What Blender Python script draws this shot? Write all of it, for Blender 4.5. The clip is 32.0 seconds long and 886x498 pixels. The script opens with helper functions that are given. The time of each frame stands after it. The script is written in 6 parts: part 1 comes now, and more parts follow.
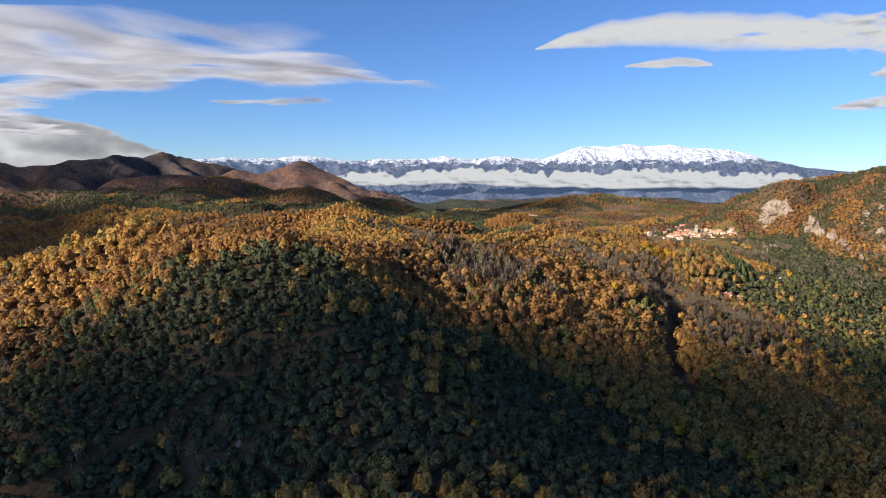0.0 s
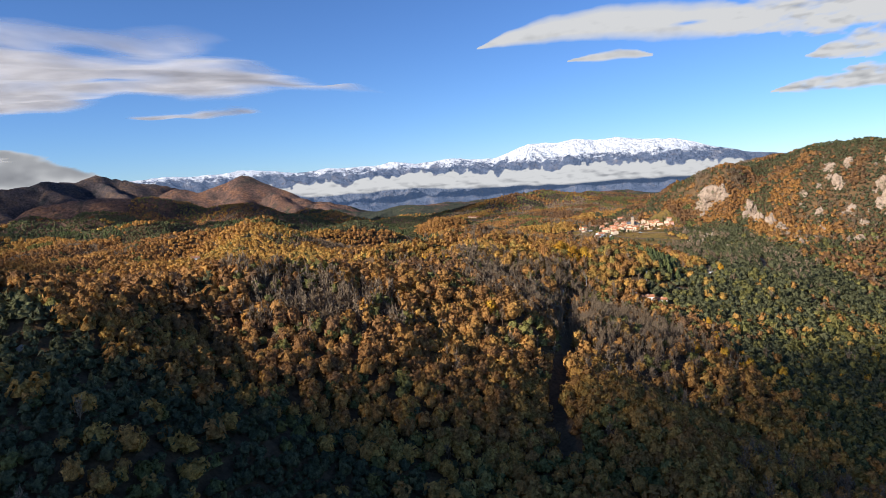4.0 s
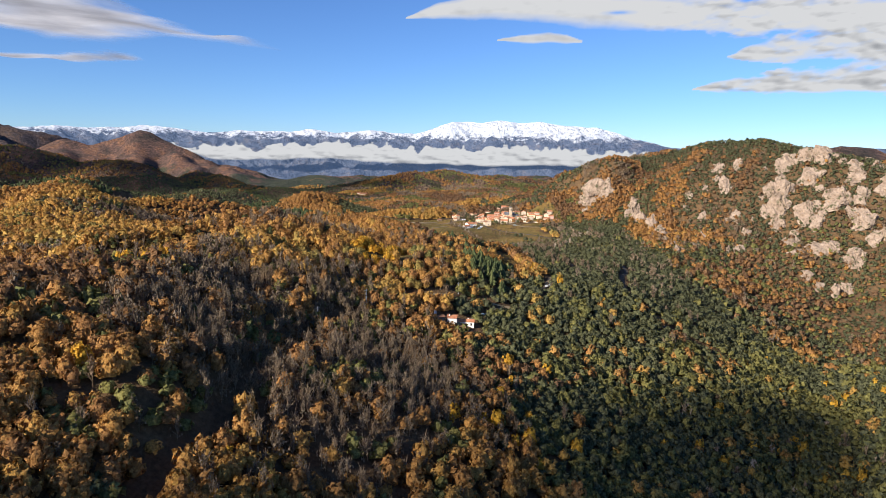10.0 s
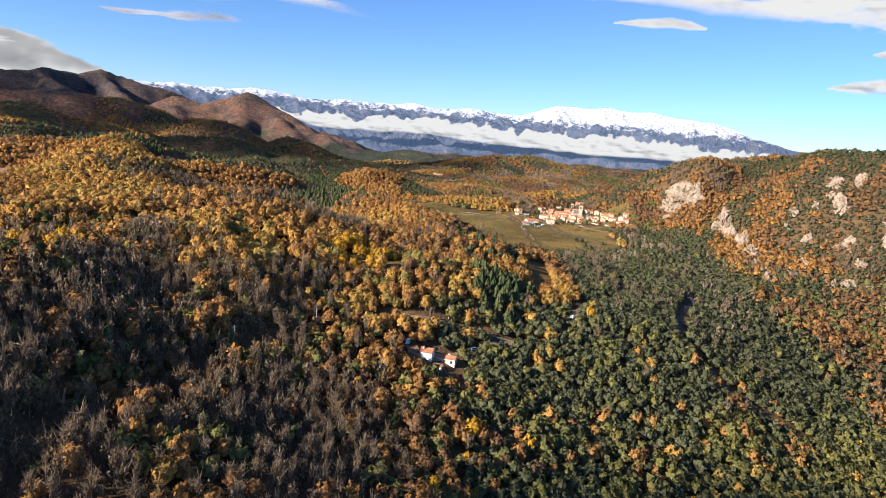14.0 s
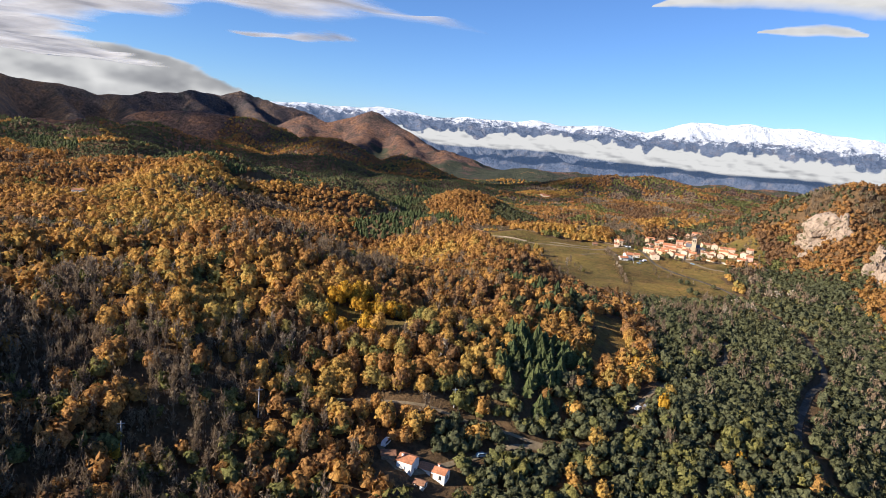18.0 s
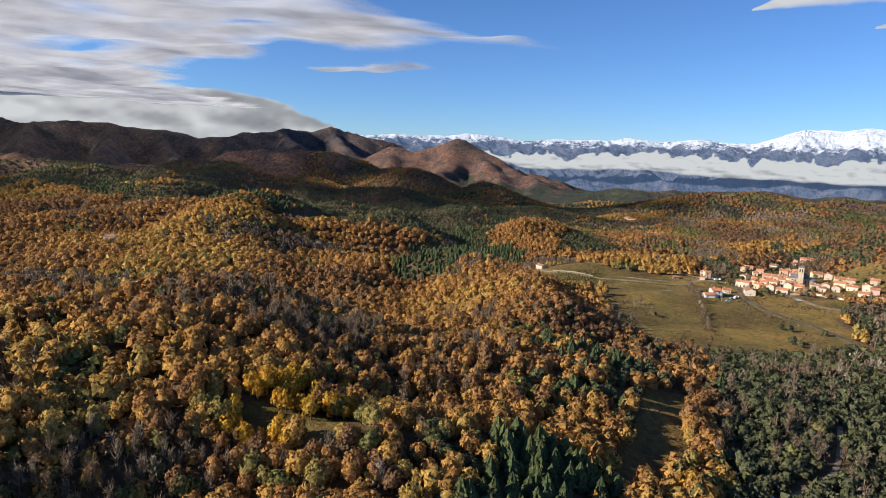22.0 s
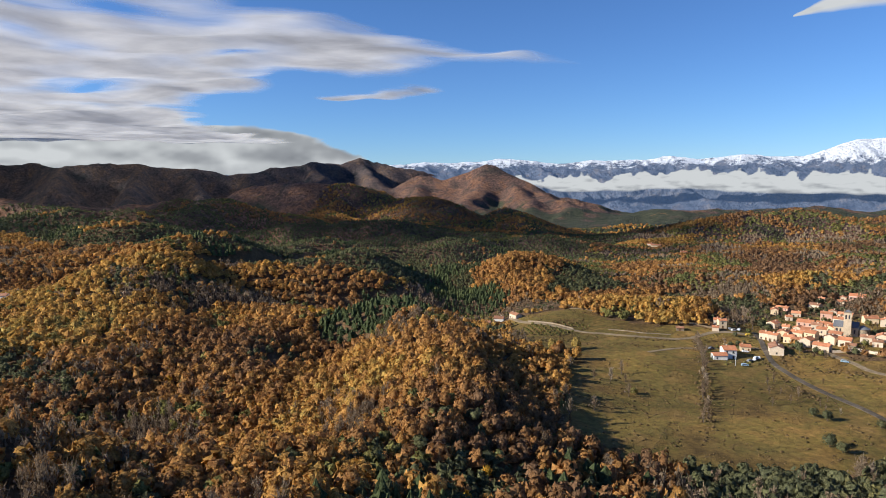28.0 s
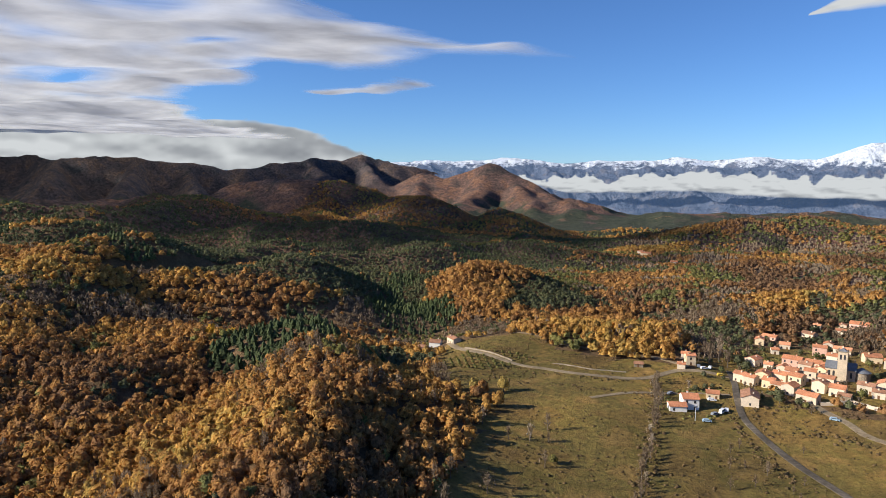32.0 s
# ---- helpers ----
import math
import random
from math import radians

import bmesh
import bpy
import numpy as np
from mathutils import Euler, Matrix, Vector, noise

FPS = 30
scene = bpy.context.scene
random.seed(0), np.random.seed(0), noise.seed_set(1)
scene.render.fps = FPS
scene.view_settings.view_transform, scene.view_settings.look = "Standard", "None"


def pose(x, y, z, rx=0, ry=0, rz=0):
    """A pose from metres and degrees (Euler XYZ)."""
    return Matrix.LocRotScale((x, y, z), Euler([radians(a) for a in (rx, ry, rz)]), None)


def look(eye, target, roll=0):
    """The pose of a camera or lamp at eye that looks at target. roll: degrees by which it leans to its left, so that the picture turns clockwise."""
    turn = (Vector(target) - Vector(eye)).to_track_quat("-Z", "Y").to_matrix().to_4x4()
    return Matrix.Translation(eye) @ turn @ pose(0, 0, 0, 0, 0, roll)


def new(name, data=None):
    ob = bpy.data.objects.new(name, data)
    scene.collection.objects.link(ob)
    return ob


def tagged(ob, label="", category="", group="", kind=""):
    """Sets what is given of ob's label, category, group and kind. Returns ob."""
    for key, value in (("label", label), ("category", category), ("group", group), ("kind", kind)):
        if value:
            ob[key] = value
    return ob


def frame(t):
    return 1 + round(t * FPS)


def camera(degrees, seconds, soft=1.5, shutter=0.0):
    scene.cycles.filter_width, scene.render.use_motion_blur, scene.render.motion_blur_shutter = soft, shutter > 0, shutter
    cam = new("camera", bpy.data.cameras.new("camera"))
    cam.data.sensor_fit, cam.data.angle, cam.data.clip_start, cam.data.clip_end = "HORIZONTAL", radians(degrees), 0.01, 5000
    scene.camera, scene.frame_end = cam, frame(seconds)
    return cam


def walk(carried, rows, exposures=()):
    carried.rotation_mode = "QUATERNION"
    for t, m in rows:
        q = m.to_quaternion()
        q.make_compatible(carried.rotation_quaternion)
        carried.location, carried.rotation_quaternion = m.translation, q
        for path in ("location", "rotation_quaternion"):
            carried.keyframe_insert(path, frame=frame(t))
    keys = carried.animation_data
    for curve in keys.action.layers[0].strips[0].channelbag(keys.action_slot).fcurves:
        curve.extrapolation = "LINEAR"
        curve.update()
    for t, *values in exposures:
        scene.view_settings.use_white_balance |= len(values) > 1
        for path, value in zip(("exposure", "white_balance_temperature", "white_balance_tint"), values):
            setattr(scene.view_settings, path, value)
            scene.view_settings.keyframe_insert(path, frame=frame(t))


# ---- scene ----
cam = camera(67.8, 32.0, 0.7)
METRES, EYE, TILT, LEAN, TURN = 800.0, 110.0, -6.2, 0.0, 0.0
ROWS = [
    (0.0, 0.0, 0.0, 0.0, 0.0, 0.0, 0.0),
    (0.5, 0.0093, 0.0126, 0.0011, 0.09, 0.15, 0.62),
    (1.0, 0.0187, 0.0252, 0.002, 0.12, 0.34, 1.28),
    (1.5, 0.0283, 0.0377, 0.0027, 0.0, 0.48, 1.92),
    (2.0, 0.038, 0.0502, 0.0034, -0.42, 0.41, 2.42),
    (2.5, 0.048, 0.0626, 0.0041, -1.07, 0.4, 2.88),
    (3.0, 0.0583, 0.0748, 0.0047, -1.78, 0.39, 3.31),
    (3.5, 0.0688, 0.0869, 0.0053, -2.48, 0.38, 3.68),
    (5.5, 0.1131, 0.1335, 0.008, -5.23, -0.14, 4.14),
    (6.0, 0.1245, 0.145, 0.0089, -5.95, -0.32, 4.08),
    (6.5, 0.1361, 0.1564, 0.0097, -6.63, -0.38, 4.08),
    (7.0, 0.1478, 0.1678, 0.0106, -7.25, -0.3, 4.19),
    (7.5, 0.1596, 0.1791, 0.0115, -7.83, -0.35, 4.12),
    (8.0, 0.1715, 0.1903, 0.0124, -8.35, -0.59, 3.65),
    (8.5, 0.183, 0.2011, 0.0134, -8.73, -0.87, 2.95),
    (9.0, 0.195, 0.2122, 0.0146, -9.02, -1.2, 2.14),
    (9.5, 0.207, 0.2232, 0.0163, -9.24, -1.6, 1.2),
    (10.0, 0.2187, 0.2343, 0.0178, -9.24, -2.03, 0.18),
    (10.5, 0.23, 0.2459, 0.0197, -8.9, -2.47, -0.87),
    (11.0, 0.2413, 0.2573, 0.0218, -8.09, -2.92, -1.81),
    (11.5, 0.252, 0.2691, 0.0237, -7.0, -3.31, -2.65),
    (12.0, 0.2621, 0.2814, 0.026, -5.7, -3.63, -3.38),
    (12.5, 0.2718, 0.2936, 0.0284, -4.33, -3.84, -3.98),
    (13.0, 0.2809, 0.3061, 0.031, -3.01, -4.01, -4.47),
    (13.5, 0.2896, 0.319, 0.0333, -1.77, -4.1, -4.87),
    (14.0, 0.298, 0.3318, 0.0358, -0.5, -4.09, -5.15),
    (14.5, 0.3058, 0.3449, 0.0383, 0.9, -4.0, -5.36),
    (16.5, 0.3334, 0.3981, 0.0483, 6.17, -3.8, -6.11),
    (17.0, 0.3393, 0.4119, 0.0508, 7.57, -3.76, -6.13),
    (17.5, 0.3449, 0.4256, 0.0531, 9.07, -3.76, -6.23),
    (18.0, 0.3502, 0.4395, 0.0551, 10.5, -3.71, -6.23),
    (18.5, 0.3553, 0.4536, 0.0571, 11.77, -3.64, -6.09),
    (19.0, 0.36, 0.4678, 0.059, 12.97, -3.46, -5.87),
    (19.5, 0.3644, 0.482, 0.061, 14.17, -3.28, -5.56),
    (20.0, 0.3687, 0.4962, 0.0628, 15.35, -3.07, -5.2),
    (20.5, 0.3726, 0.5107, 0.0647, 16.45, -2.87, -4.85),
    (21.0, 0.3766, 0.5251, 0.0665, 17.44, -2.66, -4.49),
    (21.5, 0.3803, 0.5396, 0.0683, 18.27, -2.49, -4.2),
    (22.0, 0.384, 0.5543, 0.07, 19.01, -2.26, -4.0),
    (22.5, 0.3876, 0.5689, 0.0716, 19.66, -2.07, -3.8),
    (23.0, 0.3911, 0.5837, 0.0732, 20.25, -1.85, -3.56),
    (23.5, 0.3945, 0.5984, 0.075, 20.81, -1.59, -3.29),
    (24.0, 0.398, 0.6132, 0.0768, 21.33, -1.4, -3.1),
    (24.5, 0.4013, 0.6282, 0.0783, 21.79, -1.18, -2.96),
    (25.0, 0.4045, 0.6425, 0.0801, 22.04, -1.01, -2.78),
    (25.5, 0.4079, 0.6573, 0.082, 22.26, -0.81, -2.54),
    (27.5, 0.4228, 0.718, 0.0889, 22.92, -0.17, -1.92),
    (28.0, 0.4265, 0.733, 0.0906, 23.02, -0.12, -1.96),
    (28.5, 0.4302, 0.7479, 0.0924, 23.12, -0.09, -2.02),
    (29.0, 0.4339, 0.7631, 0.0942, 23.22, -0.1, -2.12),
    (29.5, 0.4374, 0.778, 0.0961, 23.26, -0.15, -2.27),
    (30.0, 0.4408, 0.7931, 0.0979, 23.34, -0.2, -2.48),
    (30.5, 0.4442, 0.8079, 0.0999, 23.44, -0.26, -2.67),
    (31.0, 0.4476, 0.8228, 0.1019, 23.56, -0.32, -2.8),
    (31.5, 0.4509, 0.8379, 0.1035, 23.78, -0.3, -2.9),
    (32.0, 0.4542, 0.853, 0.1054, 23.97, -0.32, -2.95),
]
walk(cam, [(t, pose(0, 0, EYE, TILT, LEAN, TURN) @ pose(METRES * x, METRES * y, METRES * z, 90 + pitch, roll, yaw)) for t, x, y, z, yaw, pitch, roll in ROWS],
     [(0.0, 0.70, 6350, 10), (6.0, 0.68, 6300, 10), (9.0, 0.68, 6300, 10), (11.0, 0.82, 6400, 10), (14.0, 1.02, 6450, 10), (18.0, 0.86, 6450, 10), (22.0, 0.63, 6250, 8), (25.0, 0.58, 6200, 7), (32.0, 0.66, 6250, 7)])

# ---- world, sun ----
SUN_AZ, SUN_EL = 238.0, 25.0          # compass degrees from +y clockwise, and height
world = bpy.data.worlds.new("sky")
scene.world = world
world.use_nodes = True
wn = world.node_tree
wn.nodes.clear()
sky = wn.nodes.new("ShaderNodeTexSky")
sky.sky_type, sky.sun_disc = "NISHITA", False
sky.sun_elevation, sky.sun_rotation = radians(SUN_EL), radians(SUN_AZ)
sky.altitude, sky.air_density, sky.dust_density, sky.ozone_density = 1500, 1.0, 0.0, 4.0
bg = wn.nodes.new("ShaderNodeBackground")
bg.inputs["Strength"].default_value = 0.072
wo = wn.nodes.new("ShaderNodeOutputWorld")
tone = wn.nodes.new("ShaderNodeMix")
tone.data_type, tone.blend_type = "RGBA", "MULTIPLY"
tone.inputs[0].default_value, tone.inputs[7].default_value = 1.0, (0.74, 0.925, 1.22, 1)
wn.links.new(sky.outputs[0], tone.inputs[6])
wn.links.new(tone.outputs[2], bg.inputs["Color"])
wn.links.new(bg.outputs[0], wo.inputs["Surface"])

sun = new("sun", bpy.data.lights.new("sun", "SUN"))
sun.data.energy, sun.data.angle, sun.data.color = 5.0, radians(0.5), (1.0, 0.90, 0.76)
_a, _e = radians(SUN_AZ), radians(SUN_EL)
sun_from = Vector((math.sin(_a) * math.cos(_e), math.cos(_a) * math.cos(_e), math.sin(_e)))
sun.matrix_world = look(sun_from * 3000, (0, 0, 0))

# ---- materials ----
def material(name, rough=0.9):
    m = bpy.data.materials.new(name)
    m.use_nodes = True
    nt = m.node_tree
    b = nt.nodes["Principled BSDF"]
    b.inputs["Roughness"].default_value = rough
    b.inputs["Specular IOR Level"].default_value = 0.2
    return m, nt, b


def nd(nt, kind, **values):
    n = nt.nodes.new(kind)
    for k, v in values.items():
        if k in n.inputs:
            n.inputs[k].default_value = v
    return n


def ramp(nt, source, stops, interp="LINEAR"):
    r = nt.nodes.new("ShaderNodeValToRGB")
    r.color_ramp.interpolation = interp
    e = r.color_ramp.elements
    while len(e) < len(stops):
        e.new(0.5)
    for el, (p, c) in zip(e, stops):
        el.position, el.color = p, (*c, 1)
    nt.links.new(source, r.inputs[0])
    return r.outputs[0]


def mixed(nt, how, fac, a, b):
    m = nt.nodes.new("ShaderNodeMix")
    m.data_type, m.blend_type = "RGBA", how
    for s, v in ((0, fac), (6, a), (7, b)):
        if hasattr(v, "node"):
            nt.links.new(v, m.inputs[s])
        elif isinstance(v, (int, float)):
            m.inputs[s].default_value = v
        else:
            m.inputs[s].default_value = (*v, 1)
    return m.outputs[2]


def calc(nt, op, a, b=None, clamp=False):
    m = nt.nodes.new("ShaderNodeMath")
    m.operation, m.use_clamp = op, clamp
    for i, v in enumerate((a, b)):
        if v is None:
            continue
        if hasattr(v, "node"):
            nt.links.new(v, m.inputs[i])
        else:
            m.inputs[i].default_value = v
    return m.outputs[0]


def place(nt):
    return nt.nodes.new("ShaderNodeNewGeometry").outputs["Position"]


def noise_tex(nt, vec, scale, detail=3, rough=0.6):
    n = nd(nt, "ShaderNodeTexNoise", Scale=scale, Detail=detail, Roughness=rough)
    nt.links.new(vec, n.inputs["Vector"])
    return n.outputs[0]


def bump(nt, b, height, strength, distance):
    n = nd(nt, "ShaderNodeBump", Strength=strength, Distance=distance)
    nt.links.new(height, n.inputs["Height"])
    nt.links.new(n.outputs[0], b.inputs["Normal"])


def chance(nt):
    """A number per loose piece and per object."""
    a = nt.nodes.new("ShaderNodeNewGeometry").outputs["Random Per Island"]
    o = nt.nodes.new("ShaderNodeObjectInfo").outputs["Random"]
    return calc(nt, "FRACT", calc(nt, "ADD", a, o))


def leaf_material(name, stops, scale=1.3):
    """Foliage: a tint per tree, lighter and darker leaves, shade between clumps painted in, relief of small clumps."""
    m, nt, b = material(name, 0.85)
    p = place(nt)
    t = nt.nodes.new("ShaderNodeAttribute")
    t.attribute_name = "tint"
    o = nt.nodes.new("ShaderNodeObjectInfo").outputs["Random"]
    own = calc(nt, "GREATER_THAN", t.outputs["Fac"], 0.5)          # woods carry 1 to 2, single trees nothing
    col = ramp(nt, calc(nt, "ADD", calc(nt, "MULTIPLY", own, calc(nt, "SUBTRACT", t.outputs["Fac"], 1.0)), calc(nt, "MULTIPLY", calc(nt, "SUBTRACT", 1.0, own), o)), stops)
    fine = noise_tex(nt, p, scale * 2.2, 3, 0.7)
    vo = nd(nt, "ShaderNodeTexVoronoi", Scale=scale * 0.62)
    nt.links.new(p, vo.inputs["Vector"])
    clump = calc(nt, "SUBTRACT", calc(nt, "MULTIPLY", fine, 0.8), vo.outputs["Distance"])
    # clump edges darkened in colour, painted shade of the gaps between leaves
    clump_shade = ramp(nt, vo.outputs["Distance"], [(0.15, (1.18, 1.18, 1.15)), (0.55, (0.95, 0.95, 0.95)), (0.95, (0.5, 0.48, 0.45))])
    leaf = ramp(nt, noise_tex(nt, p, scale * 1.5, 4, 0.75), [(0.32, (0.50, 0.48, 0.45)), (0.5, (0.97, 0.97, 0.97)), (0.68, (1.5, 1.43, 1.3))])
    col = mixed(nt, "MULTIPLY", 1.0, mixed(nt, "MULTIPLY", 1.0, col, leaf), clump_shade)
    isle = nt.nodes.new("ShaderNodeNewGeometry").outputs["Random Per Island"]
    col = mixed(nt, "MULTIPLY", 1.0, col, ramp(nt, isle, [(0.0, (0.85, 0.85, 0.85)), (1.0, (1.15, 1.13, 1.10))]))
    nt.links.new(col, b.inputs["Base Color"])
    bump(nt, b, clump, 0.6, 0.7)
    b.inputs["Specular IOR Level"].default_value = 0.05
    thin = nt.nodes.new("ShaderNodeBsdfTranslucent")
    nt.links.new(col, thin.inputs["Color"])
    mix = nt.nodes.new("ShaderNodeMixShader")
    mix.inputs[0].default_value = 0.32
    nt.links.new(b.outputs[0], mix.inputs[1])
    nt.links.new(thin.outputs[0], mix.inputs[2])
    nt.links.new(mix.outputs[0], nt.nodes["Material Output"].inputs["Surface"])
    return m


def plain_material(name, colour, rough=0.9, var=0.25, scale=1.0, relief=0.0, random_tint=0.0):
    m, nt, b = material(name, rough)
    p = place(nt)
    n1 = noise_tex(nt, p, scale, 4)
    n2 = noise_tex(nt, p, scale * 0.13, 3)
    lo, hi = 1 - var, 1 + var
    k = mixed(nt, "MULTIPLY", 1.0, ramp(nt, n1, [(0.3, (lo, lo, lo)), (0.7, (hi, hi, hi))]), ramp(nt, n2, [(0.3, (lo, lo, lo)), (0.7, (hi, hi, hi))]))
    c = mixed(nt, "MULTIPLY", 1.0, colour, k)
    if random_tint:
        c = mixed(nt, "MULTIPLY", 1.0, c, ramp(nt, chance(nt), [(0, (1 - random_tint,) * 3), (0.5, (1, 1 - random_tint * 0.3, 1 - random_tint * 0.6)), (1, (1 + random_tint,) * 3)]))
    nt.links.new(c, b.inputs["Base Color"])
    if relief:
        bump(nt, b, n1, 0.8, relief)
    return m


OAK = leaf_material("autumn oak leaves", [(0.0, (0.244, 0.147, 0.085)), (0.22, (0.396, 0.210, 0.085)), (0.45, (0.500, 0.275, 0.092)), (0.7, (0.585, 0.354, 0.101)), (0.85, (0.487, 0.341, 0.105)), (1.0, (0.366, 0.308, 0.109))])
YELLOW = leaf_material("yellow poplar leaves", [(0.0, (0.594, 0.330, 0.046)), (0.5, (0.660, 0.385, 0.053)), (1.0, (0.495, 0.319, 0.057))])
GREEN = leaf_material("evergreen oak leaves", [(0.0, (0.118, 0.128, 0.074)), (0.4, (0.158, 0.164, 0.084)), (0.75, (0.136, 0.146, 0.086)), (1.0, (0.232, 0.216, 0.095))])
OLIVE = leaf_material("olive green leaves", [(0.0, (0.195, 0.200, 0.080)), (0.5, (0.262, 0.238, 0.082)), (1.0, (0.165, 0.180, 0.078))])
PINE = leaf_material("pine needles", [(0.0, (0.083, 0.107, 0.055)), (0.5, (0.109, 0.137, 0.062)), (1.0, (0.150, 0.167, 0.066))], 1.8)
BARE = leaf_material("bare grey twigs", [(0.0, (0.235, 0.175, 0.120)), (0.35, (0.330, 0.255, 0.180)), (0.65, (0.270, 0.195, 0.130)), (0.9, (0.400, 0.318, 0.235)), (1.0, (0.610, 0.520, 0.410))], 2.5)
BARK = plain_material("bark", (0.13, 0.10, 0.075), 0.95, 0.3, 3.0)

# ---- the lie of the land ----
def smooth(e0, e1, v):
    s = np.clip((v - e0) / (e1 - e0), 0, 1)
    return s * s * (3 - 2 * s)


def along(x, y, nodes):
    """Distance to a line of (x, y, z) nodes, and the line's z at the nearest place."""
    best, top = np.full(np.shape(x), 1e9), np.zeros(np.shape(x))
    for (ax, ay, az), (bx, by, bz) in zip(nodes, nodes[1:]):
        lx, ly = bx - ax, by - ay
        s = np.clip(((x - ax) * lx + (y - ay) * ly) / (lx * lx + ly * ly), 0, 1)
        d = np.hypot(x - ax - s * lx, y - ay - s * ly)
        top = np.where(d < best, az + s * (bz - az), top)
        best = np.minimum(d, best)
    return best, top


_rng = np.random.default_rng(7)
_LAT = _rng.random((256, 256))


def grain(x, y, size):
    """Smooth value noise, -1 to 1."""
    u, v = np.asarray(x) / size, np.asarray(y) / size
    i, j = np.floor(u).astype(int), np.floor(v).astype(int)
    f, g = u - i, v - j
    f, g = f * f * (3 - 2 * f), g * g * (3 - 2 * g)
    a, b = _LAT[i % 256, j % 256], _LAT[(i + 1) % 256, j % 256]
    c, d = _LAT[i % 256, (j + 1) % 256], _LAT[(i + 1) % 256, (j + 1) % 256]
    return 2 * ((a * (1 - f) + b * f) * (1 - g) + (c * (1 - f) + d * f) * g) - 1


def fbm(x, y, size, octaves=4, gain=0.5):
    total, amp = 0.0, 1.0
    for k in range(octaves):
        total = total + amp * grain(x + 37.7 * k, y - 91.3 * k, size / 2 ** k)
        amp *= gain
    return total


